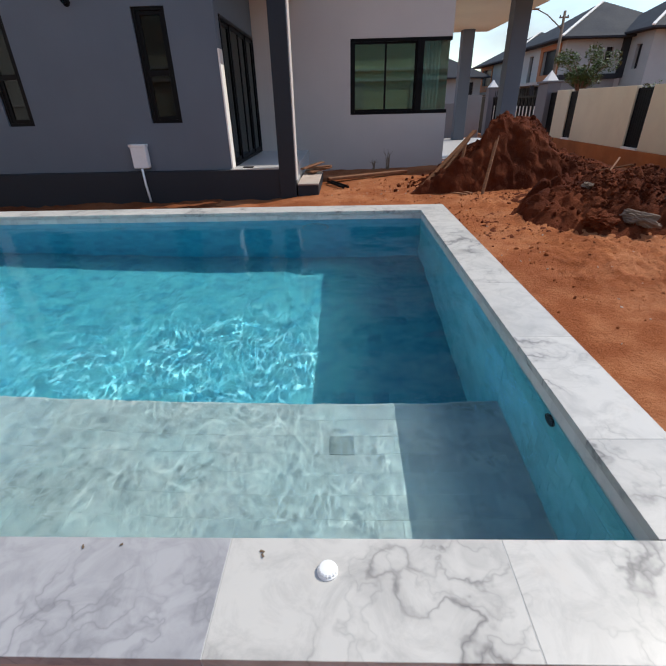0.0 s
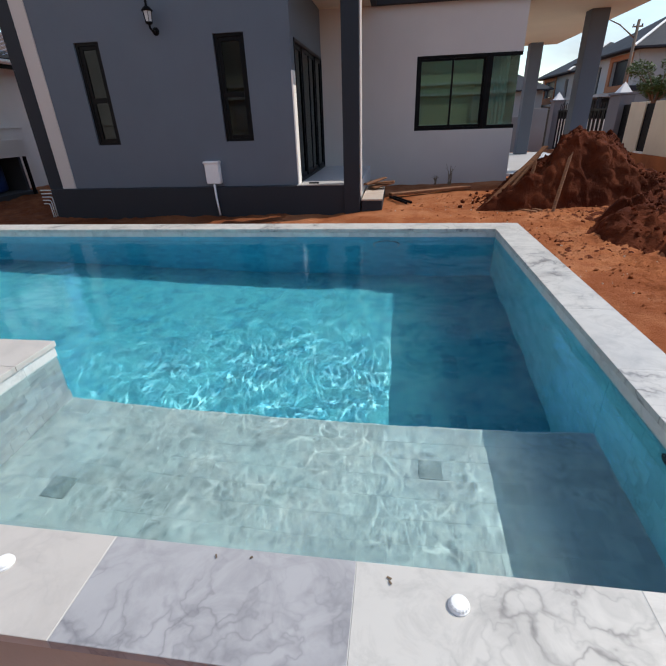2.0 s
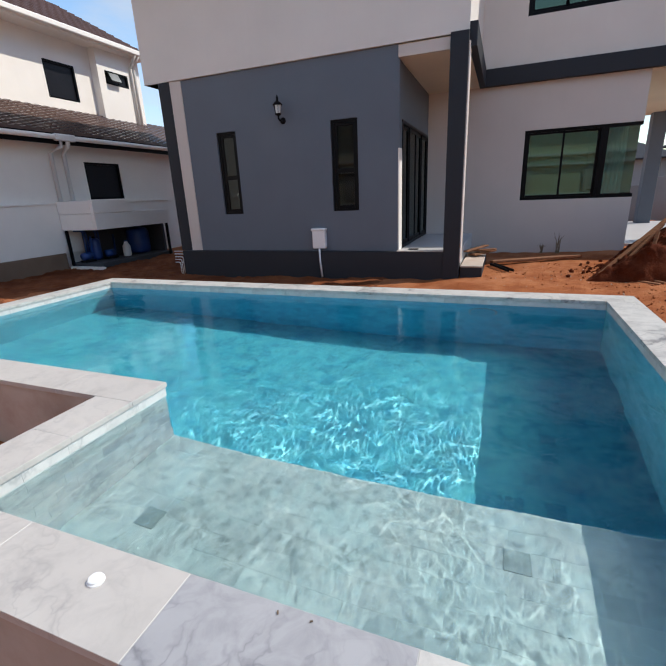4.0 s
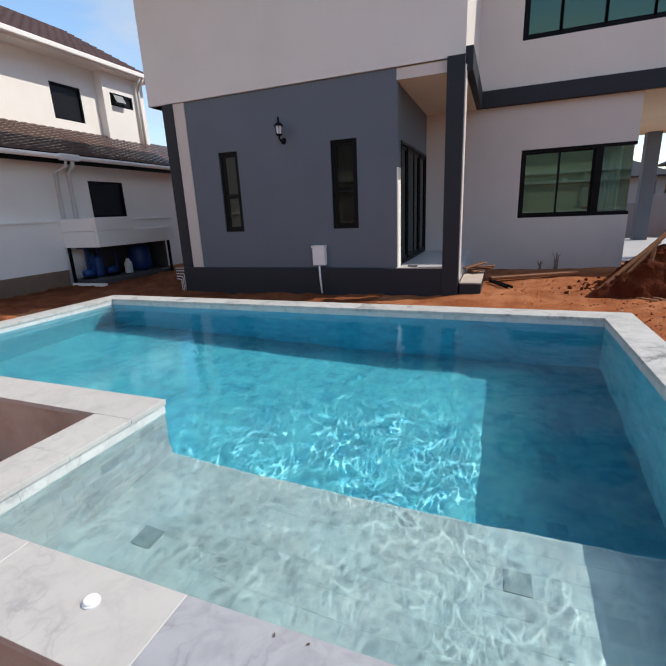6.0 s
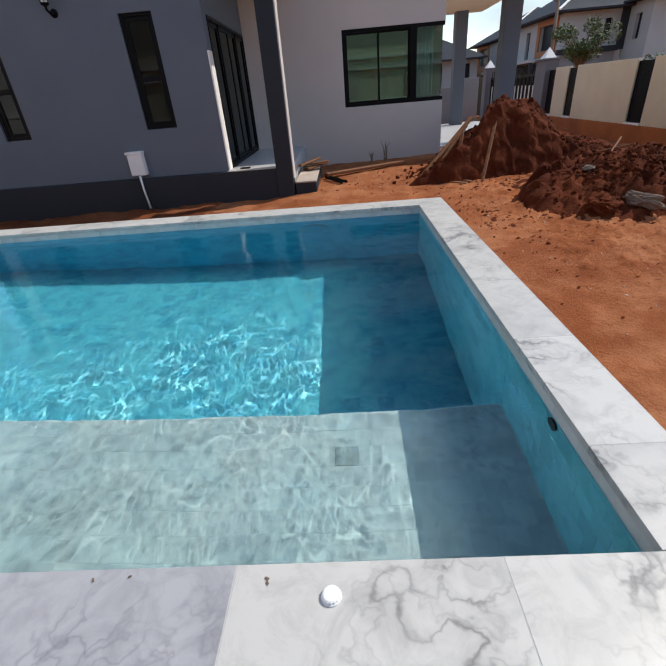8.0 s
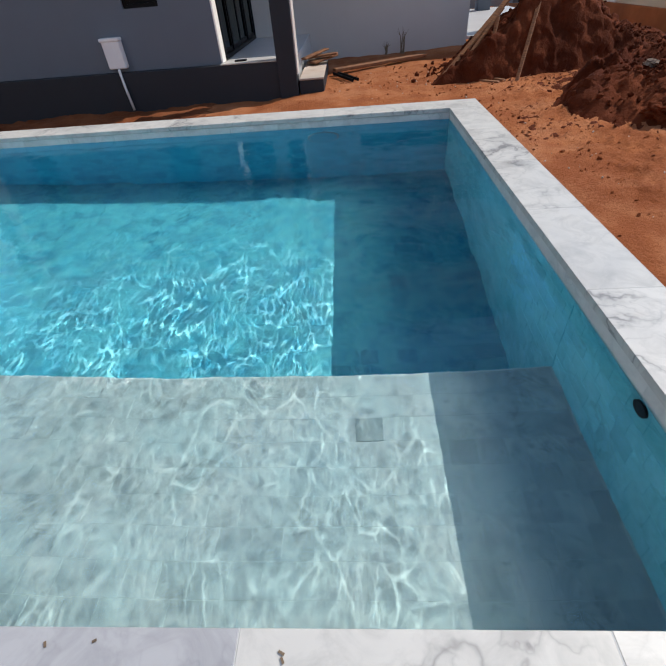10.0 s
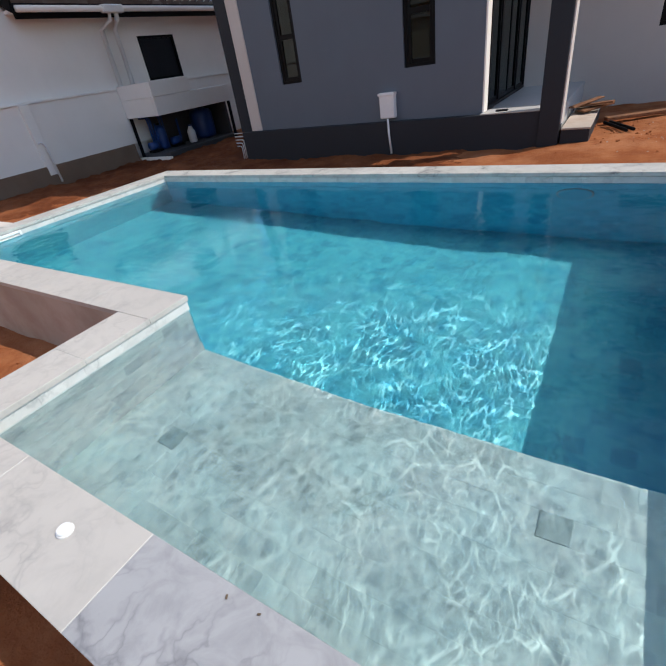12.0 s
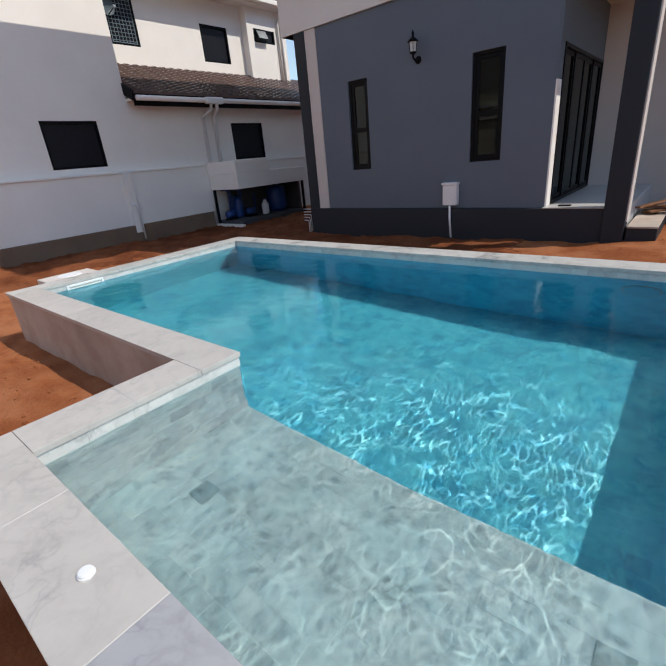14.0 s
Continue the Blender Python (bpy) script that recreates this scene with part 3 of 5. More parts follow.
    ob.matrix_parent_inverse = Matrix.Translation(-pool_shell.location)
    pool_tiles.append(ob)


X, Y, Z = (1, 0, 0), (0, 1, 0), (0, 0, 1)
NX, NY, NZ = (-1, 0, 0), (0, -1, 0), (0, 0, -1)
TT = -0.090
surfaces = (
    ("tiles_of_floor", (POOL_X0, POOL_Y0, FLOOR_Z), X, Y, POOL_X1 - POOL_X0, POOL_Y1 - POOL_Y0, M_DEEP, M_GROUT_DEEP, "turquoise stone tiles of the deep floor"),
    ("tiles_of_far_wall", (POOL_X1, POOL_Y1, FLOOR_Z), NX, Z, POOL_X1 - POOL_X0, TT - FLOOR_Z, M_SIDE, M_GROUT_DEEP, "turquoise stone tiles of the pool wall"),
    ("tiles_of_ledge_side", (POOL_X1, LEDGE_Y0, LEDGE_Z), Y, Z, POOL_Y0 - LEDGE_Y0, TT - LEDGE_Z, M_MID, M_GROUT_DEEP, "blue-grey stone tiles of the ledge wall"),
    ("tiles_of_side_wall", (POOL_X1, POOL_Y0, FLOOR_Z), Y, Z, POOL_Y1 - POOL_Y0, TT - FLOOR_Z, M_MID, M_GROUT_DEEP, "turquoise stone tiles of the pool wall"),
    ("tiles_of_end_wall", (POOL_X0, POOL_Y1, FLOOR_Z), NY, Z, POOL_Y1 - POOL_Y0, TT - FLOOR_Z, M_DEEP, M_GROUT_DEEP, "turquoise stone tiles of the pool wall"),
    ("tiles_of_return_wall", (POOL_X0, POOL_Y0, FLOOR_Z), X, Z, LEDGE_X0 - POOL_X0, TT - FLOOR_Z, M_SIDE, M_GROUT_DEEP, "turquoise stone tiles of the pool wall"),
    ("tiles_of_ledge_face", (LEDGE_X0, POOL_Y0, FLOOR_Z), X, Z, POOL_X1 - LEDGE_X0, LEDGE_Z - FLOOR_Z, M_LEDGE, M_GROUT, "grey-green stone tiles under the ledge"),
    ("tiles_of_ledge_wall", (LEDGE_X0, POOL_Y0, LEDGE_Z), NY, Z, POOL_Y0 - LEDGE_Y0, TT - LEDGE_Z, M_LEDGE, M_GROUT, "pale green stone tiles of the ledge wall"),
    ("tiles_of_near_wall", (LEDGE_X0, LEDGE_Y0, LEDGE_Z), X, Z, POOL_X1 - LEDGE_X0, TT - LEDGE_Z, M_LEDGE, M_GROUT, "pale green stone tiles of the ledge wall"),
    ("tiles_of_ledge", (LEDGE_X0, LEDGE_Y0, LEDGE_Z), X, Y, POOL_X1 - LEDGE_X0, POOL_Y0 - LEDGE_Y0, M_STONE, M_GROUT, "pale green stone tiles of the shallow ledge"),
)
for name, at, u, v, w, h, tile_m, grout_m, label in surfaces:
    (single_tiles if name == "tiles_of_ledge" else tile_field)(name, at, u, v, w, h, tile_m, label, pool_shell)
    grout("joint_bed", at, u, v, w, h, grout_m)


# pale facing stones above the waterline
BAND_U = 0.19
for (x0, y0), (ux, uy), length in (((POOL_X1, POOL_Y1), (-1, 0), POOL_X1 - POOL_X0), ((POOL_X1, LEDGE_Y0), (0, 1), POOL_Y1 - LEDGE_Y0), ((POOL_X0, POOL_Y1), (0, -1), POOL_Y1 - POOL_Y0),
                                  ((POOL_X0, POOL_Y0), (1, 0), LEDGE_X0 - POOL_X0), ((LEDGE_X0, POOL_Y0), (0, -1), POOL_Y0 - LEDGE_Y0), ((LEDGE_X0, LEDGE_Y0), (1, 0), POOL_X1 - LEDGE_X0)):
    nx_, ny_ = -uy, ux
    count = max(1, round(length / BAND_U))
    for i in range(count):
        a, b = length * i / count + 0.0004, length * (i + 1) / count - 0.0004
        px = [x0 + ux * a, x0 + ux * b, x0 + ux * b - nx_ * 0.014, x0 + ux * a - nx_ * 0.014]
        py = [y0 + uy * a, y0 + uy * b, y0 + uy * b - ny_ * 0.014, y0 + uy * a - ny_ * 0.014]
        part("facing_stone", box(min(px), max(px), min(py), max(py), TT + 0.002, TOP - 0.001), M_BAND, pool_shell)

rng = random.Random(5)
WAVES = []
for i in range(18):
    ang, lam = rng.uniform(-0.9, 0.9) + (1.2 if i % 2 else -0.5), rng.uniform(0.10, 0.48)
    k = 2 * math.pi / lam
    WAVES.append((0.0092 / k, k * math.cos(ang), k * math.sin(ang), rng.uniform(0, 6.28)))


def wave(x, y):
    calm = (0.55 + 0.45 * smooth(-0.5, 0.5, fbm(x, y, 0.6, 2, 1.0))) * (0.38 + 0.42 * smooth(-2.0, 0.0, x - 0.6 * (y - 1.0)))
    return calm * sum(a * math.sin(lx * x + ly * y + p) for a, lx, ly, p in WAVES)


def water_sheet(name, step, z, waves, material, parent, label):
    nx, ny = int((POOL_X1 - POOL_X0) / step), int((POOL_Y1 - LEDGE_Y0) / step)
    xs = sorted({*(POOL_X0 + (POOL_X1 - POOL_X0) * i / nx for i in range(nx + 1)), LEDGE_X0})
    ys = sorted({*(LEDGE_Y0 + (POOL_Y1 - LEDGE_Y0) * i / ny for i in range(ny + 1)), POOL_Y0})
    index, verts, faces = {}, [], []

    def vert(i, j):
        if (i, j) not in index:
            index[i, j] = len(verts)
            verts.append((xs[i], ys[j], z + (wave(xs[i], ys[j]) if waves else 0.0)))
        return index[i, j]

    for i in range(len(xs) - 1):
        for j in range(len(ys) - 1):
            if xs[i] >= LEDGE_X0 - 1e-6 or ys[j] >= POOL_Y0 - 1e-6:
                faces.append((vert(i, j), vert(i + 1, j), vert(i + 1, j + 1), vert(i, j + 1)))
    me = bpy.data.meshes.new(name)
    me.from_pydata(verts, [], faces)
    me.polygons.foreach_set("use_smooth", [True] * len(me.polygons))
    me.materials.append(material)
    ob = new(name, me)
    ob.parent = parent
    ob.matrix_parent_inverse = Matrix.Translation(-parent.location)
    return tagged(ob, label)


water = thing("water", -1.9, 2.4, WATER_Z, "clear rippled pool water filling the basin", "water", kind="structure")
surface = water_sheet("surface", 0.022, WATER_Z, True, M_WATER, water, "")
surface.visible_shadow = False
water_sheet("ripples", 0.022, WATER_Z - 0.0005, True, M_CAUSTICS, water, "")

# coping slabs, each on its own
coping = thing("pool_coping", -1.9, 2.2, 0.0, "polished marble coping slabs round the pool", "coping", kind="structure")


def slab(x0, x1, y0, y1, material, label=""):
    g = 0.0011
    part("coping_slab", box(x0 + g, x1 - g, y0 + g, y1 - g, TOP + 0.002, 0.0, 0.001), material, coping, label)


lip = 0.008
xn = [LEDGE_X0 - COPING, -1.235, -0.62, -0.01, 0.605, POOL_X1 + COPING]
for i, (a, b) in enumerate(zip(xn, xn[1:])):
    slab(a, b, LEDGE_Y0 - COPING, LEDGE_Y0 + lip, (M_MARBLE_SOFT, M_MARBLE_SOFT, M_MARBLE_GREY, M_MARBLE, M_MARBLE)[i], "grey-veined marble slab" if i == 2 else "")
yr = [LEDGE_Y0 + lip, 0.215, 0.835, 1.45, 2.065, 2.68, POOL_Y1 - lip]
for a, b in zip(yr, yr[1:]):
    slab(POOL_X1 - lip, POOL_X1 + COPING, a, b, M_MARBLE)
xf = [POOL_X0 - LEFT_COPING, -4.35, -3.73, -3.11, -2.49, -1.87, -1.25, -0.63, -0.01, 0.61, POOL_X1 + COPING]
for a, b in zip(xf, xf[1:]):
    slab(a, b, POOL_Y1 - lip, POOL_Y1 + COPING, M_MARBLE)
yl = [POOL_Y0 - COPING, 1.26, 1.88, 2.50, POOL_Y1 - lip]
for a, b in zip(yl, yl[1:]):
    slab(POOL_X0 - LEFT_COPING, POOL_X0 + lip, a, b, M_MARBLE)
xb = [POOL_X0 + lip, -4.0, -3.38, -2.76, -2.14, LEDGE_X0 + lip]
for a, b in zip(xb, xb[1:]):
    slab(a, b, POOL_Y0 - COPING, POOL_Y0 + lip, M_MARBLE_SOFT)
yb = [LEDGE_Y0 + lip, 0.30, POOL_Y0 - COPING]
for a, b in zip(yb, yb[1:]):
    slab(LEDGE_X0 - COPING, LEDGE_X0 + lip, a, b, M_MARBLE_SOFT)

# pale joints between the slabs
for cuts, (lo, hi), along in ((xn, (LEDGE_Y0 - COPING, LEDGE_Y0 + lip), "x"), (xf, (POOL_Y1 - lip, POOL_Y1 + COPING), "x"), (xb, (POOL_Y0 - COPING, POOL_Y0 + lip), "x"),
                              (yr, (POOL_X1 - lip, POOL_X1 + COPING), "y"), (yl, (POOL_X0 - LEFT_COPING, POOL_X0 + lip), "y"), (yb, (LEDGE_X0 - COPING, LEDGE_X0 + lip), "y")):
    for c in cuts[1:-1]:
        ends = (c - 0.0009, c + 0.0009, lo + 0.001, hi - 0.001) if along == "x" else (lo + 0.001, hi - 0.001, c - 0.0009, c + 0.0009)
        part("slab_joint", box(*ends, TOP + 0.003, -0.0006), M_JOINT, coping)

# ---- the house ----
house = thing("house", -2.0, 9.0, -0.4, "new two-storey grey and white house with charcoal trim", "house")
W1 = (-4.975, -4.56, 0.67, 2.125)
W2 = (-2.71, -2.235, 0.67, 2.13)
part("ground_floor_wall", wall("y", FRONT, 0.18, -5.615, -1.56, -0.02, 3.06, (W1, W2)), M_GREY, house, "slate-grey painted front wall")
part("corner_strip", box(-5.865, -5.615, FRONT - 0.02, FRONT + 0.16, -0.02, 3.06, 0.004), M_LIGHT, house, "light grey painted strip")
part("corner_pillar", box(-6.12, -5.865, FRONT - 0.03, FRONT + 0.30, -0.02, 3.06, 0.005), M_DARK, house, "charcoal corner pillar")
part("plinth", box(-6.06, -0.52, FRONT - 0.10, FRONT + 0.02, -0.75, -0.022, 0.006), M_DARK, house, "charcoal plinth splashed with earth")
part("plinth", box(-6.06, -5.86, FRONT + 0.02, 14.0, -0.75, -0.022, 0.006), M_DARK, house)
UW = wall("y", FRONT - 0.04, 0.20, -6.42, -0.53, 3.064, 6.6)
part("upper_wall", UW, M_UPPER, house, "light grey painted upper wall")
part("upper_side_wall", wall("x", -0.53, -0.18, FRONT + 0.16, BACK_WALL, 3.24, 6.6), M_UPPER, house)
part("upper_end_wall", wall("x", -6.42, 0.18, FRONT + 0.16, 14.0, 3.064, 6.6), M_UPPER, house)
part("upper_slab", box(-6.40, -0.55, FRONT + 0.0, BACK_WALL, 3.064, 3.22), M_LIGHT, house)
part("end_wall", wall("x", -6.10, 0.16, FRONT + 0.30, 14.0, -0.02, 3.06), M_GREY, house)
part("porch_ceiling", box(-1.56, -0.50, FRONT + 0.02, BACK_WALL, 2.885, 3.06), M_CREAM, house, "cream porch ceiling")
part("porch_beam", box(-1.555, -0.79, FRONT - 0.02, FRONT + 0.02, 2.88, 3.04, 0.004), M_LIGHT, house)
pillar = part("porch_pillar", box(-0.78, -0.525, FRONT - 0.135, FRONT + 0.13, -0.70, 3.06, 0.005), M_DARK, house, "charcoal porch pillar with a pale side")
part("pillar_side", box(-0.524, -0.505, FRONT - 0.12, FRONT + 0.13, -0.19, 2.93, 0.003), M_LIGHT, house, "pale painted pillar side")
part("band", box(-0.53, -0.42, FRONT - 0.04, BACK_WALL - 0.12, 2.87, 3.18, 0.004), M_DARK, house, "charcoal band")
part("band", box(-0.53, 5.0, BACK_WALL - 0.12, BACK_WALL - 0.002, 2.87, 3.18, 0.004), M_DARK, house, "charcoal band")
part("porch_floor", box(-1.56, -0.53, FRONT + 0.02, BACK_WALL, -0.30, -0.012, 0.004), M_TILE_FLOOR, house, "grey tiled porch floor")
part("porch_sill", box(-1.56, -0.782, FRONT - 0.104, FRONT + 0.019, -0.021, -0.006, 0.003), M_MARBLE, house, "pale stone threshold")
part("porch_step", box(-0.50, -0.165, FRONT - 0.105, 8.3, -0.62, -0.272, 0.004), M_DARK, house, "charcoal painted step, dark also for its shaded front")
part("step_top", box(-0.50, -0.16, FRONT - 0.11, 8.3, -0.270, -0.245, 0.004), M_CONCRETE, house, "bare concrete step top")
DOOR = (6.78, 9.36, 0.0, 2.06)
part("porch_wall", wall("x", -1.56, -0.18, FRONT + 0.18, BACK_WALL, -0.02, 3.06, (DOOR,)), M_GREY, house)
part("door_jamb", box(-1.559, -1.535, FRONT, FRONT + 0.20, -0.008, 1.62, 0.003), M_WHITE, house, "jamb strip, white where the sun falls on it")
part("door_jamb", box(-1.559, -1.537, FRONT, FRONT + 0.20, 1.622, 2.87, 0.003), M_GREY, house)
part("back_wall", wall("y", BACK_WALL, 0.20, -1.56, 2.42, -0.75, 2.90, ((0.395, 2.421, 0.66, 2.01),)), M_LIGHT, house, "light grey painted wall")
UPW = (0.27, 3.2, 4.0, 5.3)
part("upper_back_wall", wall("y", BACK_WALL, 0.20, -0.53, 4.2, 3.14, 6.6, (UPW,)), M_UPPER, house)
part("flank_wall", wall("x", 2.42, -0.20, BACK_WALL + 0.20, 14.0, -0.75, 2.90, ((BACK_WALL + 0.199, 10.5, 0.66, 2.01),)), M_LIGHT, house)
part("rear_wall", box(-6.42, 2.42, 14.0, 14.2, -0.75, 6.6), M_LIGHT, house)
part("rear_wall", box(2.42, 4.2, 14.0, 14.2, 3.1, 6.6), M_LIGHT, house)
part("upper_flank_wall", box(4.0, 4.2, BACK_WALL + 0.2, 14.0, 3.236, 6.6), M_UPPER, house)
part("inner_floor", box(-6.1, -1.74, FRONT + 0.18, 14.0, -0.3, -0.03), M_TILE_FLOOR, house)
part("inner_floor", box(-1.74, 2.22, BACK_WALL + 0.2, 14.0, -0.3, -0.03), M_TILE_FLOOR, house)
part("inner_wall", box(-6.1, -1.74, 10.2, 10.3, -0.03, 3.06), M_LIGHT, house)
part("inner_ceiling", box(-6.1, -1.74, FRONT + 0.2, 14.0, 2.95, 3.05), M_WHITE, house)
part("inner_ceiling", box(-1.74, 2.22, BACK_WALL + 0.2, 14.0, 2.80, 2.92), M_WHITE, house)
part("upper_floor", box(-0.5, 4.0, BACK_WALL + 0.2, 14.0, 3.24, 3.4), M_WHITE, house)
part("carport_ceiling", box(2.42, 5.0, BACK_WALL - 0.001, 16.4, 2.86, 3.1), M_CREAM, house, "cream carport ceiling")
for y in (11.2, 15.9):
    part("carport_pillar", box(4.05, 4.42, y - 0.18, y + 0.18, -0.5, 2.86, 0.006), M_GREY, house, "slate-grey carport pillar")
part("carport_floor", box(2.43, 5.2, 10.3, 16.6, -0.6, -0.33, 0.01), M_TILE_FLOOR, house, "pale carport floor")


def gable_roof(parent, x0, x1, y0, y1, z, rise, material, label, along="x"):
    """A hipped roof of thick sheets with an eave board."""
    bm = bmesh.new()
    if along == "x":
        r = min(y1 - y0, x1 - x0 - 0.2) / 2
        ridge = [(x0 + r, (y0 + y1) / 2, z + rise), (x1 - r, (y0 + y1) / 2, z + rise)]
    else:
        r = min(x1 - x0, y1 - y0 - 0.2) / 2
        ridge = [((x0 + x1) / 2, y0 + r, z + rise), ((x0 + x1) / 2, y1 - r, z + rise)]
    c = [(x0, y0), (x1, y0), (x1, y1), (x0, y1)]
    lo = [bm.verts.new((*p, z - 0.14)) for p in c]
    hi = [bm.verts.new((*p, z)) for p in c]
    a, b = (bm.verts.new(p) for p in ridge)
    bm.faces.new(lo[::-1])
    for i in range(4):
        j = (i + 1) % 4
        bm.faces.new((lo[i], lo[j], hi[j], hi[i]))
    quads = ((hi[0], hi[1], b, a), (hi[1], hi[2], b), (hi[2], hi[3], a, b), (hi[3], hi[0], a)) if along == "x" else ((hi[0], hi[1], a), (hi[1], hi[2], b, a), (hi[2], hi[3], b), (hi[3], hi[0], a, b))
    for q in quads:
        bm.faces.new(q)
    return part("roof", bm, material, parent, label)


gable_roof(house, -6.95, 0.0, 5.9, 14.6, 6.6, 1.9, M_SLATE, "slate-grey tiled roof", "y")
gable_roof(house, -7.6, -3.0, 3.9, 12.0, 6.75, 1.3, M_SLATE, "unseen slate-grey tiled cross roof, added to shade the neighbour's wall", "y")
gable_roof(house, -0.2, 4.6, 8.9, 14.8, 6.6, 1.5, M_SLATE, "slate-grey tiled roof", "y")


def narrow_window(x0, x1, z0, z1):
    w = part("window", frame_bars("y", FRONT + 0.03, 0.10, x0, x1, z0, z1, 0.045), M_FRAME, house, "narrow black-framed window")
    part("sash", frame_bars("y", FRONT + 0.05, 0.05, x0 + 0.045, x1 - 0.045, z0 + 0.045, z1 - 0.045, 0.05), M_FRAME, w)
    part("transom", box(x0 + 0.092, x1 - 0.092, FRONT + 0.045, FRONT + 0.095, z1 - 0.57 * (z1 - z0), z1 - 0.52 * (z1 - z0)), M_FRAME, w)
    g = part("pane", pane("y", FRONT + 0.07, x0 + 0.09, x1 - 0.09, z0 + 0.09, z1 - 0.09), M_GLASS, w, "dark reflecting glass")
    g.visible_shadow = False


narrow_window(*W1)
narrow_window(*W2)

# wide corner window
cw = part("corner_window", frame_bars("y", BACK_WALL + 0.02, 0.10, 0.395, 1.80, 0.66, 2.01, 0.055), M_FRAME, house, "wide black-framed corner window with green glass")
bm = box(1.80, 2.425, BACK_WALL + 0.02, BACK_WALL + 0.12, 0.66, 0.73, 0.004)
box(1.80, 2.425, BACK_WALL + 0.02, BACK_WALL + 0.12, 1.95, 2.01, 0.004, bm)
box(1.80, 1.88, BACK_WALL + 0.02, BACK_WALL + 0.10, 0.73, 1.95, 0.004, bm)
box(2.32, 2.425, BACK_WALL + 0.12, 10.5, 0.66, 0.73, 0.004, bm)
box(2.32, 2.425, BACK_WALL + 0.12, 10.5, 1.95, 2.01, 0.004, bm)
part("corner_rail", bm, M_FRAME, cw)
for a, b, y in ((0.45, 1.13, 0.035), (1.09, 1.745, 0.07)):
    part("sash", frame_bars("y", BACK_WALL + y, 0.035, a, b, 0.715, 1.955, 0.04), M_FRAME, cw)
    g = part("pane", pane("y", BACK_WALL + y + 0.015, a + 0.04, b - 0.04, 0.755, 1.915), M_GREEN_GLASS, cw, "green tinted glass")
    g.visible_shadow = False
for g in (part("pane", pane("y", BACK_WALL + 0.06, 1.88, 2.385, 0.73, 1.95), M_SIDE_GLASS, cw, "green tinted glass"),
          part("pane", pane("x", 2.385, BACK_WALL + 0.07, 10.5, 0.73, 1.95), M_SIDE_GLASS, cw, "green tinted glass")):
    g.visible_shadow = False

# upper window
uw = part("upper_window", frame_bars("y", BACK_WALL + 0.02, 0.10, *UPW, 0.06), M_FRAME, house, "wide black-framed upper window")
for a, b in ((0.33, 0.96), (0.90, 1.70), (1.64, 2.45), (2.40, 3.14)):
    part("sash", frame_bars("y", BACK_WALL + 0.05, 0.04, a, b, 4.06, 5.24, 0.045), M_FRAME, uw)
    g = part("pane", pane("y", BACK_WALL + 0.065, a + 0.045, b - 0.045, 4.105, 5.195), M_GREEN_GLASS, uw, "green tinted glass")
    g.visible_shadow = False

# sliding porch door
sd = part("sliding_door", frame_bars("x", -1.62, 0.09, *DOOR, 0.05), M_FRAME, house, "black aluminium sliding glass door, closed")
n = 4
for i in range(n):
    a = DOOR[0] + 0.05 + i * (DOOR[1] - DOOR[0] - 0.1) / n
    b = a + (DOOR[1] - DOOR[0] - 0.1) / n + 0.03
    off = -1.60 + 0.02 * (i % 2)
    leaf = part("door_leaf", frame_bars("x", off, 0.03, a, min(b, DOOR[1] - 0.05), 0.05, 2.01, 0.055), M_FRAME, sd)
    g = part("pane", pane("x", off + 0.012, a + 0.055, min(b, DOOR[1] - 0.05) - 0.055, 0.105, 1.955), M_GLASS, sd)
    g.visible_shadow = False


# ---- neighbour house beyond the boundary wall ----
nb = thing("neighbour_house", -12.0, 8.0, -0.4, "white two-storey neighbouring house with brown tiled roofs", "house")
NXW = (3.225, 4.335, 1.17, 2.07)
NWW = (7.89, 9.01, 1.10, 2.015)
part("ground_floor_wall", wall("x", -9.98, -0.25, -6.0, 5.1, -0.5, 6.4, (NXW,)), M_WHITE, nb, "white rendered side wall")
part("ground_floor_wall", wall("x", -9.98, -0.25, 5.1, 16.0, -0.5, 2.46, (NWW,)), M_WHITE, nb)
NU = (8.57, 9.52, 3.776, 4.70)
NG = (5.82, 6.66, 3.93, 5.1)
NS = (10.35, 11.23, 4.40, 4.76)
part("upper_wall", wall("x", -11.5, -0.25, 5.1, 10.1, 2.6, 5.31, (NU, NG)), M_WHITE, nb, "white rendered upper wall")
part("upper_wall", wall("x", -11.25, -0.25, 10.1, 11.55, 2.6, 5.31, (NS,)), M_WHITE, nb)
part("upper_end_wall", box(-11.5, -10.23, 4.9, 5.1, 2.6, 6.4), M_WHITE, nb)
part("far_upper_wall", box(-16.0, -11.25, 11.55, 11.75, 2.6, 5.31), M_WHITE, nb)
part("end_wall", box(-16.0, -10.0, 15.9, 16.1, -0.5, 3.2), M_WHITE, nb)
for (y0, y1, z0, z1), x, deep in ((NXW, -9.98, 0), (NWW, -9.98, 0), (NU, -11.5, 0), (NG, -11.5, 0), (NS, -11.25, 0)):
    w = part("window", frame_bars("x", x - 0.10, 0.09, y0, y1, z0, z1, 0.05), M_FRAME, nb, "black-framed window")
    part("screen", box(x - 0.08, x - 0.06, y0 + 0.05, y1 - 0.05, z0 + 0.05, z1 - 0.05), M_SHUT, w, "black insect screen")


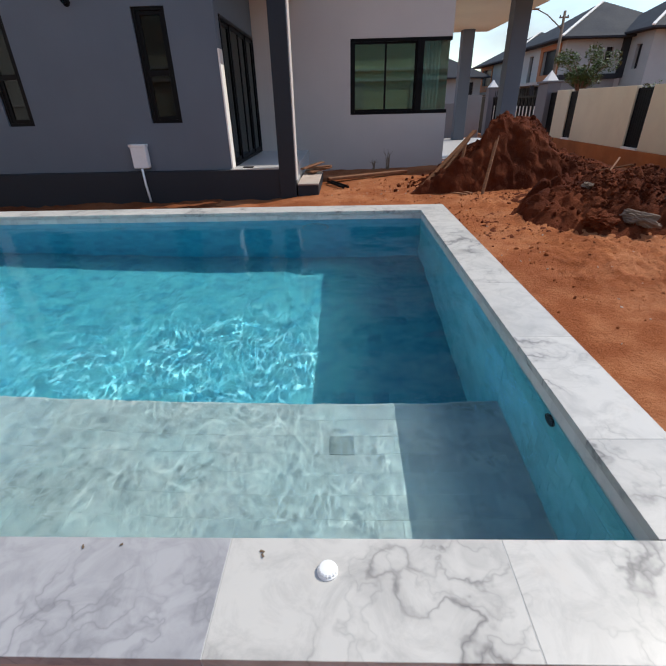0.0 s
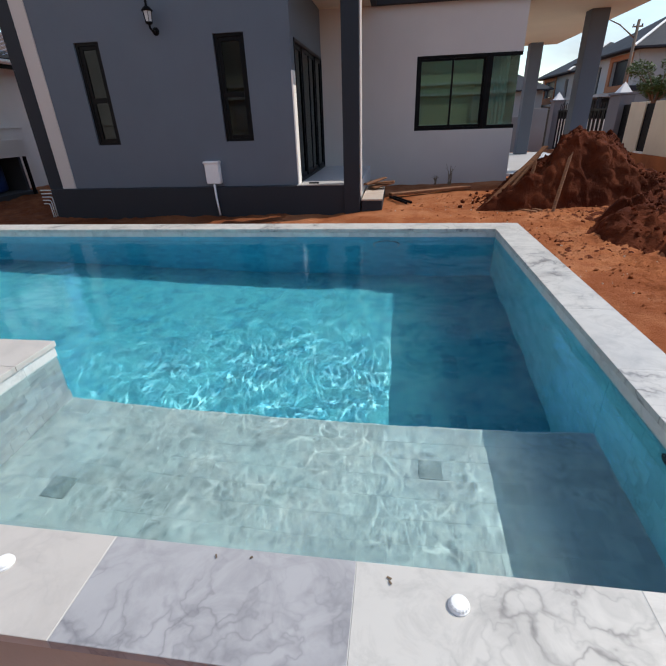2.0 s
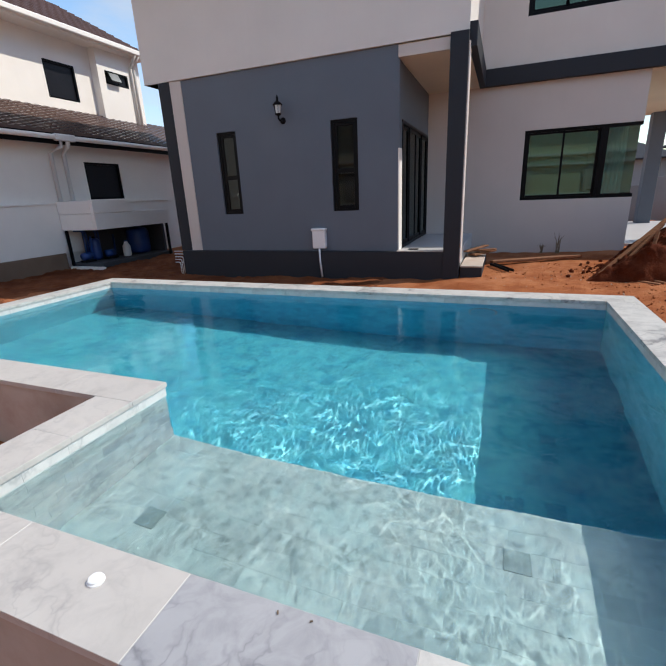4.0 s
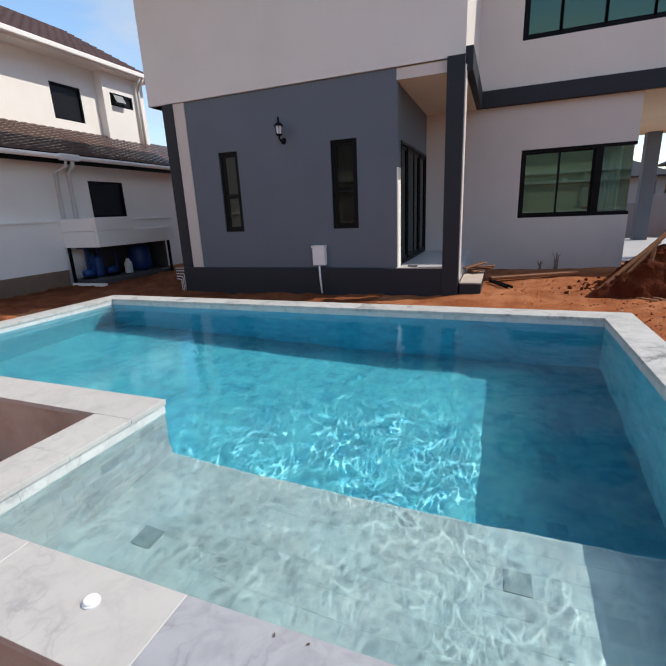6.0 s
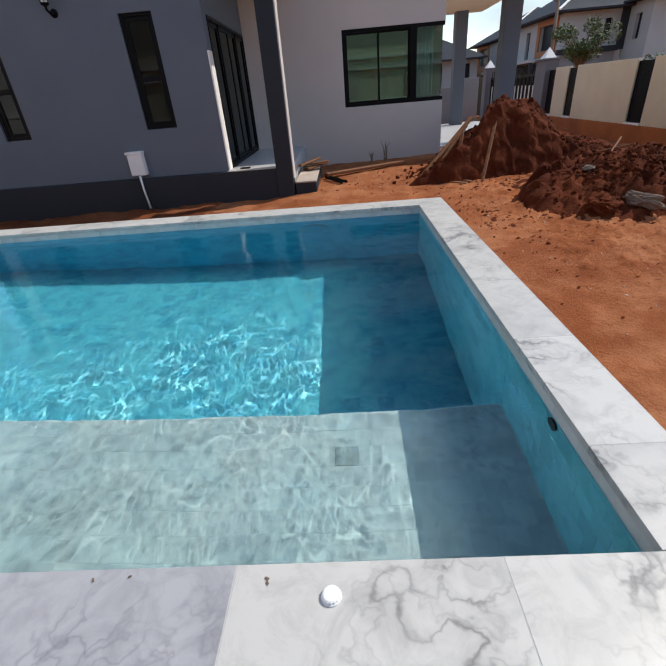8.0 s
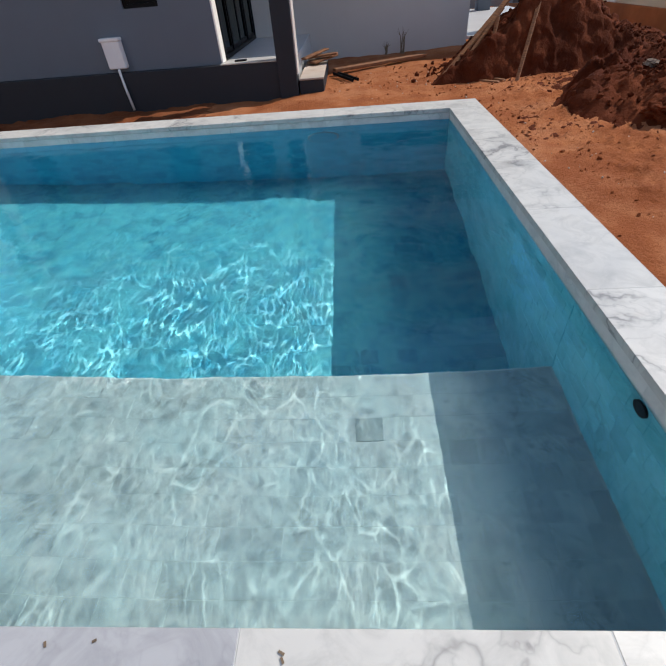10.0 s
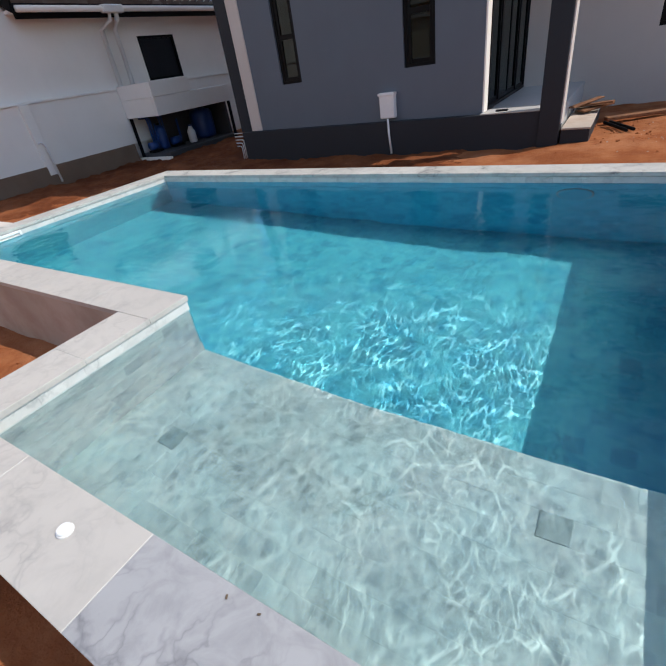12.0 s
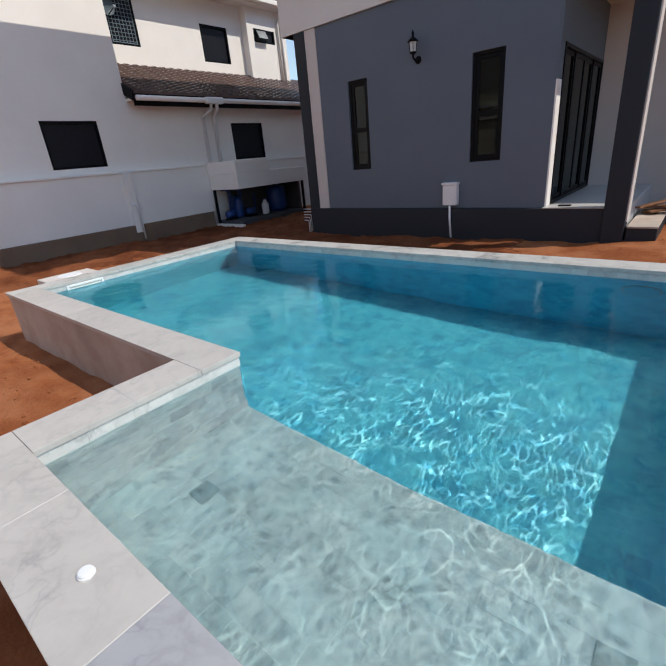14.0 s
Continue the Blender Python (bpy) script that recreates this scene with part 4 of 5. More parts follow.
aw = part("awning_sash", beam((-11.23, 10.40, 4.73), (-11.23, 10.86, 4.73), 0.04, 0.03), M_FRAME, nb, "small awning window standing open")
bm = bmesh.new()
for a, b in (((-11.23, 10.42, 4.72), (-11.10, 10.42, 4.47)), ((-11.23, 10.84, 4.72), (-11.10, 10.84, 4.47)), ((-11.10, 10.42, 4.47), (-11.10, 10.84, 4.47))):
    beam(a, b, 0.03, 0.03, 0.0, bm)
part("sash_bar", bm, M_FRAME, aw)
bm = bmesh.new()
bm.faces.new([bm.verts.new(p) for p in ((-11.225, 10.43, 4.715), (-11.225, 10.83, 4.715), (-11.105, 10.83, 4.475), (-11.105, 10.43, 4.475))])
bmesh.ops.solidify(bm, geom=bm.faces[:], thickness=0.006)
part("sash_pane", bm, M_LAMP_GLASS, aw, "pale frosted pane")
part("mullion", box(-11.33, -11.27, 10.86, 10.91, 4.45, 4.71), M_FRAME, nb)

# folding lattice behind the near upper window
lattice = part("lattice", frame_bars("x", -11.545, 0.02, NG[0] + 0.05, NG[1] - 0.05, NG[2] + 0.05, NG[3] - 0.05, 0.02), M_DISH, nb, "grey folding security lattice")
bm = bmesh.new()
for i in range(9):
    y = NG[0] + 0.07 + i * 0.0875
    box(-11.545, -11.535, y, y + 0.012, NG[2] + 0.07, NG[3] - 0.07, 0.0, bm)
for i in range(12):
    z = NG[2] + 0.10 + i * 0.085
    box(-11.534, -11.526, NG[0] + 0.06, NG[1] - 0.06, z, z + 0.012, 0.0, bm)
part("lattice_bars", bm, M_DISH, lattice)


def satellite_dish(x, y, z, r):
    t = thing("satellite_dish", x, y, z, "small grey satellite dish on the white wall", "satellite dish")
    bm = bmesh.new()
    rows = []
    for i in range(6):
        q = r * (i + 0.02) / 5
        rows.append([bm.verts.new((x + 0.10 + 0.22 * (q / r) ** 2 * r, y + q * math.cos(c), z + q * math.sin(c))) for c in (2 * math.pi * k / 28 for k in range(28))])
    for r0, r1 in zip(rows, rows[1:]):
        for k in range(28):
            bm.faces.new((r0[k], r0[(k + 1) % 28], r1[(k + 1) % 28], r1[k]))
    bmesh.ops.solidify(bm, geom=bm.faces[:], thickness=0.012)
    part("reflector", bm, M_DISH, t, "", True)
    part("bracket", tube([(x - 0.02, y, z - 0.1), (x + 0.09, y, z)], 0.025, 8), M_BLACK, t)
    part("feed_arm", tube([(x + 0.12, y, z - r * 0.9), (x + 0.42, y, z - 0.08)], 0.012, 6), M_BLACK, t)
    part("feed_horn", tube([(x + 0.40, y, z - 0.08), (x + 0.47, y, z - 0.06)], 0.03, 10), M_DISH, t)


def tiled_slope(parent, name, x_top, z_top, x_eave, z_eave, y0, y1, material, label, rows=9):
    """Courses of profiled roof tiles on a slope that falls along x."""
    slope = part(name, box(x_eave - 0.02, x_eave, y0, y1, z_eave - 0.05, z_eave - 0.025), M_BLACK, parent, label)
    cols = int((y1 - y0) / 0.05)
    for r in range(rows):
        bm = bmesh.new()
        t0, t1 = r / rows, (r + 1.12) / rows
        xa, za = x_top + (x_eave - x_top) * t0, z_top + (z_eave - z_top) * t0
        xb, zb = x_top + (x_eave - x_top) * min(1, t1), z_top + (z_eave - z_top) * min(1, t1)
        prev = None
        for c in range(cols + 1):
            y = y0 + (y1 - y0) * c / cols
            lift = 0.026 * (1 - abs(math.sin(c * math.pi / 5))) + 0.01
            cur = [bm.verts.new((xa, y, za + lift)), bm.verts.new((xb, y, zb + lift + 0.035)), bm.verts.new((xb, y, zb - 0.02))]
            if prev:
                bm.faces.new((prev[0], cur[0], cur[1], prev[1]))
                bm.faces.new((prev[1], cur[1], cur[2], prev[2]))
            prev = cur
        part("tile_course", bm, material, slope)
    return slope


satellite_dish(-11.5, 5.93, 4.64, 0.17)


tiled_slope(nb, "lean_to_roof", -11.5, 3.50, -9.62, 2.58, 5.1, 13.0, M_ROOF, "brown ribbed tile lean-to roof", 15)
part("roof_board", box(-11.5, -9.62, 5.1, 13.0, 2.45, 2.50), M_WHITE, nb, "soffit board")
part("gutter", tube([(-9.555, 5.12, 2.475), (-9.555, 13.0, 2.475)], 0.055, 12), M_WHITE, nb, "white gutter", True)
part("fascia", box(-9.64, -9.61, 5.08, 13.0, 2.33, 2.565), M_BLACK, nb, "black fascia board")
part("barge_board", beam((-9.62, 5.085, 2.52), (-11.48, 5.085, 3.43), 0.03, 0.20), M_BLACK, nb, "black barge board")
for y in (7.05, 7.22):
    part("downpipe", tube([(-9.56, y, 2.44), (-9.60, y, 2.30), (-9.90, y - 0.08 + (y - 7.05), 2.15), (-9.92, y - 0.08 + (y - 7.05), 1.0)], 0.05), M_PLASTIC, nb, "white downpipe", True)
part("hopper", box(-9.62, -9.49, 6.88, 7.40, 2.40, 2.545, 0.02), M_PLASTIC, nb, "white gutter outlet box")
tiled_slope(nb, "main_roof", -14.6, 7.45, -10.98, 5.46, 4.9, 11.9, M_ROOF_DARK, "dark plum-brown ribbed tile roof", 12)
part("eave_soffit", box(-11.5, -10.98, 4.9, 11.9, 5.29, 5.36), M_WHITE, nb)
part("gutter", beam((-10.93, 4.9, 5.40), (-10.93, 11.9, 5.40), 0.12, 0.14, 0.02), M_WHITE, nb)
for y in (11.36, 11.49):
    part("downpipe", tube([(-10.93, y, 5.35), (-11.1, y, 5.15), (-11.2, y, 5.0), (-11.2, y, 2.8)], 0.045), M_WHITE, nb, "", True)

# boundary wall on that side
bw = thing("boundary_wall", -9.8, 4.0, -0.4, "white rendered boundary wall with a muddy footing", "wall", kind="structure")
part("panel_wall", box(-9.97, -9.85, -8.0, 10.6, -0.13, 1.0, 0.004), M_WHITE, bw)
part("cap", box(-9.975, -9.82, -8.0, 10.6, 1.0, 1.05, 0.006), M_WHITE, bw)
part("footing", box(-9.98, -9.80, -8.0, 6.72, -0.9, -0.13, 0.01), M_BASEBAND, bw, "muddy concrete footing")
for y in (-2.0, 1.3, 4.6):
    part("post", box(-9.86, -9.79, y - 0.09, y + 0.09, -0.3, 1.0, 0.006), M_WHITE, bw)
part("vent_pipe", tube([(-9.70, 4.64, -0.45), (-9.70, 4.62, 0.27), (-9.70, 4.57, 0.32), (-9.70, 4.50, 0.32)], 0.022), M_PLASTIC, bw, "thin grey drain pipe", True)

# pump shelter with its slab roof
ps = thing("pump_shelter", -9.2, 7.9, -0.4, "white pump shelter with a deep fascia and open front", "shelter")
part("fascia", box(-8.80, -8.70, 6.78, 9.2, 0.40, 0.77, 0.006), M_WHITE, ps)
part("parapet", box(-8.79, -8.69, 6.77, 7.92, 0.772, 1.065, 0.006), M_WHITE, ps)
part("side_fascia", box(-9.84, -8.802, 6.78, 6.88, 0.40, 0.77, 0.006), M_WHITE, ps)
part("side_parapet", box(-9.84, -8.792, 6.77, 6.87, 0.772, 1.065, 0.006), M_WHITE, ps)
part("roof_slab", box(-9.84, -8.802, 6.882, 9.2, 0.66, 0.765), M_WHITE, ps)
for x, y in ((-9.80, 6.80), (-8.78, 9.10)):
    part("leg", box(x, x + 0.055, y, y + 0.055, -0.6, 0.398), M_BLACK, ps, "black steel leg")
part("floor_slab", box(-9.84, -8.82, 6.86, 9.3, -0.75, -0.385, 0.01), M_INNER_SHADE, ps)
part("threshold", box(-9.80, -8.70, 6.74, 6.82, -0.75, -0.46, 0.006), M_WHITE, ps, "white threshold slab")
part("rear_wall", box(-9.815, -9.79, 7.25, 9.198, -0.384, 0.655), M_INNER_SHADE, ps, "rear panel, dark for the shelter's inner shade")
part("end_wall", box(-9.84, -9.0, 9.2, 9.28, -0.384, 0.76), M_INNER_SHADE, ps)


def water_tank(x, y, z, r, h):
    t = thing("pressure_tank", x, y, z, "blue plastic pressure tank in the pump shelter", "tank")
    part("body", lathe(x, y, [(r * 0.7, z), (r * 0.95, z + 0.06 * h), (r, z + 0.15 * h), (r, z + 0.82 * h), (r * 0.85, z + 0.93 * h), (r * 0.3, z + h)]), M_BLUE, t, "", True)
    part("collar", lathe(x, y, [(r * 0.28, z + h), (r * 0.28, z + h * 1.05), (r * 0.18, z + h * 1.07)]), M_BLACK, t)


water_tank(-9.50, 8.75, -0.38, 0.30, 0.72)
water_tank(-9.55, 7.35, -0.38, 0.13, 0.55)


def pump(x, y, z):
    t = thing("water_pump", x, y, z, "small blue electric water pump", "pump")
    part("motor", tube([(x, y - 0.14, z + 0.14), (x, y + 0.10, z + 0.14)], 0.09, 14), M_BLUE, t, "", True)
    part("base", box(x - 0.09, x + 0.09, y - 0.16, y + 0.16, z, z + 0.05, 0.01), M_BLACK, t)
    part("outlet", tube([(x, y + 0.1, z + 0.14), (x, y + 0.16, z + 0.16), (x, y + 0.17, z + 0.6)], 0.025), M_BLUE, t, "blue riser pipe", True)


pump(-9.45, 7.0, -0.38)
pump(-9.40, 7.65, -0.38)
for y in (7.08, 7.15, 7.42, 7.50):
    rp = part("riser_pipe", tube([(-9.55, y, -0.385), (-9.55, y, 0.30), (-9.60, y, 0.36), (-9.90, y, 0.36)], 0.022, 8), M_BLUE, None, "", True)
    tagged(rp, "blue plastic riser pipe in the pump shelter", "pipe", "pump pipes")
cn = thing("plastic_canister", -9.3, 8.1, -0.38, "white plastic canister beside the pumps", "canister")
part("body", lathe(-9.3, 8.1, [(0.09, -0.38), (0.1, -0.36), (0.1, -0.12), (0.05, -0.04), (0.04, 0.0)]), M_PLASTIC, cn, "", True)
part("cap", lathe(-9.3, 8.1, [(0.042, 0.0), (0.042, 0.03)]), M_BLUE, cn)


# ---- far side of the yard ----
fr = thing("street_wall", 7.8, 12.0, -0.8, "cream street wall with black slatted gaps on a stained footing", "wall", kind="structure")
FX = 7.8
for y0, y1 in ((4.0, 11.40), (12.08, 15.20), (15.76, 16.75)):
    part("panel", box(FX, FX + 0.12, y0, y1, -0.36, 1.13, 0.006), M_FENCE, fr)
part("footing", box(FX - 0.06, FX + 0.18, 4.0, 18.3, -1.3, -0.362, 0.01), M_STAINED, fr, "earth-stained footing")
for y0, y1 in ((11.40, 12.08), (15.20, 15.76), (16.75, 17.33)):
    part("sill", box(FX - 0.03, FX + 0.15, y0 + 0.002, y1 - 0.002, -0.360, -0.31, 0.005), M_WHITE, fr)
    grille = part("grille", frame_bars("x", FX + 0.04, 0.05, y0 + 0.003, y1 - 0.003, -0.305, 1.07, 0.05), M_BLACK, fr, "black slatted panel")
    k = int((y1 - y0) / 0.11)
    for i in range(k):
        y = y0 + 0.05 + (y1 - y0 - 0.1) * (i + 0.5) / k
        part("slat", box(FX + 0.05, FX + 0.07, y - 0.042, y + 0.042, -0.255, 1.02), M_BLACK, grille)


def gate_pier(y, half):
    p = thing("gate_pier", FX + 0.1, y, -0.8, "grey gate pier with a white pyramid cap", "gate pier", "gate piers")
    part("shaft", box(FX - 0.12, FX + 0.34, y - half, y + half, -1.2, 1.38, 0.01), M_PIER, p)
    part("ledge", box(FX - 0.18, FX + 0.40, y - half - 0.03, y + half + 0.03, 1.382, 1.45, 0.008), M_PIER, p)
    bm = bmesh.new()
    c = [bm.verts.new(q) for q in ((FX - 0.1, y - 0.23, 1.451), (FX + 0.32, y - 0.23, 1.451), (FX + 0.32, y + 0.23, 1.451), (FX - 0.1, y + 0.23, 1.451))]
    top = bm.verts.new((FX + 0.11, y, 1.80))
    bm.faces.new(c[::-1])
    for i in range(4):
        bm.faces.new((c[i], c[(i + 1) % 4], top))
    part("cap", bm, M_WHITE, p, "white pyramid cap")


gate_pier(17.8, 0.45)
gate_pier(24.75, 0.28)
gate = thing("driveway_gate", FX + 0.1, 21.3, -0.8, "black and white slatted driveway gate, closed", "gate")
part("rail", box(FX + 0.08, FX + 0.13, 18.22, 24.34, 0.93, 1.0), M_BLACK, gate)
part("rail", box(FX + 0.08, FX + 0.13, 18.22, 24.34, -0.75, -0.66), M_BLACK, gate)
for i in range(46):
    y = 18.3 + i * 0.133
    pale = i % 3 == 1
    part("slat", box(FX + 0.09, FX + 0.12, y - 0.035, y + 0.035, -0.66, 0.62 if pale else 0.93), M_WHITE if pale else M_BLACK, gate)
    if i % 2 == 0:
        part("finial_bar", box(FX + 0.095, FX + 0.115, y - 0.025, y + 0.025, 1.0, 1.12 + 0.16 * abs(math.sin(y * 1.0))), M_BLACK, gate)
part("door_leaf", box(FX + 0.08, FX + 0.13, 25.06, 27.6, -0.75, 1.05, 0.01), M_BLACK, gate, "black steel side door")
part("screen_panel", box(FX + 0.125, FX + 0.135, 18.22, 24.34, -0.7, 0.92), M_BLACK, gate)

rear = thing("rear_boundary_wall", 0.0, 17.7, -0.5, "plain grey rendered rear boundary wall", "wall", kind="structure")
part("panel_wall", box(-9.9, 4.45, 17.62, 17.75, -0.9, 0.80, 0.005), M_YARD, rear)
part("tall_panel", box(4.452, 5.42, 17.60, 17.77, -0.9, 1.06, 0.005), M_YARD, rear)


def low(a, b, w):
    """The lower of two heights, rounded where they meet."""
    h = min(1.0, max(0.0, 0.5 + 0.5 * (b - a) / w))
    return b + (a - b) * h - w * h * (1 - h)


def tall_heap(x, y):
    """Dug earth tipped against its own cut face: steep in front, sliding down on both sides."""
    front = 6.22 + 0.20 * max(0.0, x - 2.4) + 0.10 * fbm(x, 0.0, 1.7, 3, 2.0)
    u = x - 0.33 * (y - 6.6)
    z = low(-0.40 + 0.63 * (u - 1.45) + 0.26 * smooth(2.34, 2.52, u), -0.45 + 3.0 * (y - front), 0.10)
    z = low(z, 0.585 - 0.20 * abs(u - 2.68), 0.08)
    z = low(z, max(0.50 - 1.30 * (u - 3.28), -0.15 - 0.28 * (u - 4.0)), 0.10)
    z = low(z, -0.43 + 0.85 * (9.75 - y), 0.2)
    lump = 0.08 * fbm(x, y, 1.9, 3, 3.0) + 0.09 * abs(fbm(x, y, 5.0, 3, 6.0)) + 0.06 * fbm(x, y, 13, 4, 3.0)
    spread = 0.12 * smooth(6.7, 5.6, x) * smooth(6.1, 6.9, y - 0.25 * (x - 4)) * smooth(3.5, 4.1, x) * smooth(9.8, 9.0, y) - 0.03
    return max(z + lump * smooth(-0.62, -0.2, z), ground_height(x, y) + spread + lump * 0.35 - 0.04)


def low_heap(x, y):
    r = math.hypot((x - 3.95) / 1.70, (y - 4.70) / 1.32) * (1 + 0.16 * fbm(x, y, 0.9, 2, 8.0))
    z = -0.45 + 0.44 * max(-0.2, 1 - r ** 2.8)
    lump = 0.15 * fbm(x, y, 1.8, 3, 8.0) + 0.12 * abs(fbm(x, y, 4.2, 3, 11.0)) + 0.055 * fbm(x, y, 12, 4, 8.0)
    skirt = ground_height(x, y) + 0.055 * fbm(x, y, 8.5, 4, 17.0) - 0.014 - 0.08 * smooth(1.15, 1.6, r)
    return max(z + lump * smooth(1.1, 0.75, r) - 0.3 * smooth(1.0, 1.3, r), skirt)


def mound(x0, x1, y0, y1, height, label, step=0.034, material=None):
    ys, y = [], y0
    while y < y1:
        ys.append(y)
        y += 0.012 if height is tall_heap and y < 7.5 else step
    nx, ny = int((x1 - x0) / step), len(ys) - 1
    index, verts, faces = {}, [], []
    rng = random.Random(5)
    rows = []
    for j in range(ny + 1):
        for i in range(nx + 1):
            x = x0 + i * step + rng.uniform(-0.3, 0.3) * step
            y = ys[j] + rng.uniform(-0.3, 0.3) * 0.012
            z, g = height(x, y), ground_height(x, y)
            push = 0.055 * smooth(0.0, 0.15, z - g)
            p = Vector((x, y, z)) * 5.5
            rows.append((x + push * noise.noise(p), y + push * (noise.noise(p + Vector((9, 4, 2))) + 0.5 * noise.noise(p * 2.3) + 0.35 * noise.noise(p * 5.1)), z, g))

    def vert(k):
        if k not in index:
            index[k] = len(verts)
            verts.append(rows[k][:3])
        return index[k]

    for j in range(ny):
        for i in range(nx):
            ring = (j * (nx + 1) + i, j * (nx + 1) + i + 1, (j + 1) * (nx + 1) + i + 1, (j + 1) * (nx + 1) + i)
            if max(rows[k][2] - rows[k][3] for k in ring) > -0.03:
                faces.append(tuple(vert(k) for k in ring))
    me = bpy.data.meshes.new("soil_mound")
    me.from_pydata(verts, [], faces)
    me.polygons.foreach_set("use_smooth", [True] * len(me.polygons))
    me.materials.append(material or M_EARTH_DARK)
    return tagged(new("soil_mound", me), label, "earth heap")


mound(1.2, 6.8, 6.0, 9.9, tall_heap, "tall heap of dark red dug earth with leaning boards")
mound(1.8, 6.4, 2.6, 6.7, low_heap, "low spread heap of dark red earth and rubble")



def crumbly(x, y):
    """Trampled clods thinning out towards the pool."""
    edge = smooth(1.55, 2.3, x + 0.25 * fbm(x, y, 1.1, 2, 21.0)) * smooth(1.2, 2.4, y) * smooth(6.3, 5.4, y) * smooth(5.6, 4.6, x)
    clump = 0.026 * abs(fbm(x, y, 5.0, 3, 31.0)) + 0.036 * abs(fbm(x, y, 11.0, 3, 33.0)) + 0.018 * fbm(x, y, 30.0, 2, 35.0)
    return ground_height(x, y) - 0.035 + edge * (0.035 + clump)


def wall_foot_shade(x, y):
    """Sheet darkened for the walls' shade at their foot, feathered out towards the pool."""
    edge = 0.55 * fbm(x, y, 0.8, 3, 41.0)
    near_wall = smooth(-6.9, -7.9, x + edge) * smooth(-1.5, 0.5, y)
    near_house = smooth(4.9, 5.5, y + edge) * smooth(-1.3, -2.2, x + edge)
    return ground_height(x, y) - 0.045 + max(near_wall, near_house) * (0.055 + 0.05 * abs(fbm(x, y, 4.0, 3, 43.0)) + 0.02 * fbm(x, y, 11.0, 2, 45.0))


mound(-9.84, -0.7, -1.6, 9.4, wall_foot_shade, "thin dark earth sheet along the walls, toned for their shade", 0.055, M_EARTH_SHADE)
mound(1.4, 5.6, 1.2, 6.3, crumbly, "trampled crumbly red earth beside the heaps", 0.03, M_EARTH)

mb = thing("meter_box", -3.0, FRONT - 0.08, 0.0, "white plastic junction box on a conduit", "junction box")
part("body", box(-3.105, -2.86, FRONT - 0.11, FRONT, 0.03, 0.36, 0.012), M_PLASTIC, mb)
part("lid", box(-3.12, -2.85, FRONT - 0.125, FRONT, 0.345, 0.385, 0.008), M_PLASTIC, mb)
part("conduit", tube([(-2.97, FRONT - 0.12, 0.03), (-2.96, FRONT - 0.13, -0.2), (-2.93, FRONT - 0.14, -0.48)], 0.017), M_PLASTIC, mb, "", True)


# ---- houses across the street ----
def far_window(parent, axis, at, u0, u1, z0, z1, sign=1):
    w = part("window", frame_bars(axis, at - 0.06 * sign, 0.05, u0, u1, z0, z1, 0.09), M_FRAME, parent)
    part("pane", pane(axis, at - 0.035 * sign, u0 + 0.09, u1 - 0.09, z0 + 0.09, z1 - 0.09), M_SHUT, w)


def hip_caps(parent, points):
    for a, b in points:
        part("ridge_cap", beam(a, b, 0.22, 0.12, 0.02), M_WHITE, parent, "white ridge cap")


st = thing("street_house", 25.0, 52.0, -0.8, "white two-storey house with orange panels and slate roof", "house", "houses across the street")
SX = 20.0
part("side_wall", wall("y", 45.0, 0.3, SX, 24.8, -0.9, 5.5, ((23.55, 24.15, 3.2, 4.8),)), M_FAR, st)
part("street_wall", wall("x", SX, 0.3, 45.3, 57.0, -0.9, 5.5, ((46.6, 49.8, 2.9, 4.9), (52.4, 53.4, 2.2, 4.8))), M_FAR, st)
part("wing_wall", wall("y", 41.5, 0.3, 25.3, 36.0, -0.9, 5.7, ((28.4, 29.6, 0.6, 2.2),)), M_FAR, st)
part("wing_side", wall("x", 25.3, 0.3, 41.8, 45.0, -0.9, 5.7, ((42.8, 43.6, 3.0, 4.8),)), M_FAR, st)
part("base_panel", box(SX, 24.79, 44.90, 44.995, -0.9, 2.34), M_YARD, st, "grey panel over the lower storey")
part("recess", box(24.8, 25.3, 44.6, 45.3, 2.4, 5.5), M_DARK, st, "dark recess column")
part("rear_wall", box(SX, 36.0, 56.7, 57.0, -0.9, 5.5), M_FAR, st)
far_window(st, "y", 45.2, 23.55, 24.15, 3.2, 4.8, -1)
far_window(st, "y", 41.7, 28.4, 29.6, 0.6, 2.2, -1)
far_window(st, "x", 25.5, 42.8, 43.6, 3.0, 4.8, -1)
far_window(st, "x", SX + 0.2, 46.6, 49.8, 2.9, 4.9, -1)
far_window(st, "x", SX + 0.2, 52.4, 53.4, 2.2, 4.8, -1)
part("orange_panel", wall("x", SX - 0.12, 0.119, 46.0, 50.4, 2.4, 5.3, ((46.6, 49.8, 2.9, 4.9),)), M_ORANGE, st, "burnt orange panel")
part("ledge_band", box(SX - 0.4, 24.8, 44.5, 44.98, 2.35, 2.75), M_DARK, st)
part("porch_band", box(SX - 2.2, SX - 0.01, 46.0, 56.0, 2.0, 2.25), M_FAR, st, "white porch slab")
part("garage_door", box(SX - 0.06, SX - 0.005, 46.6, 55.6, -0.9, 1.95), M_SHUT, st, "dark panel painted in for the shade under the porch")
for y in (46.3, 51.0, 55.7):
    part("porch_pillar", box(SX - 2.1, SX - 1.8, y - 0.15, y + 0.15, -0.9, 2.0), M_DARK, st)
gable_roof(st, SX - 1.0, 31.5, 44.0, 57.8, 5.55, 3.4, M_SLATE, "slate-grey hipped roof", "x")
gable_roof(st, 24.4, 37.0, 40.5, 50.5, 5.75, 3.0, M_SLATE, "slate-grey hipped roof", "x")
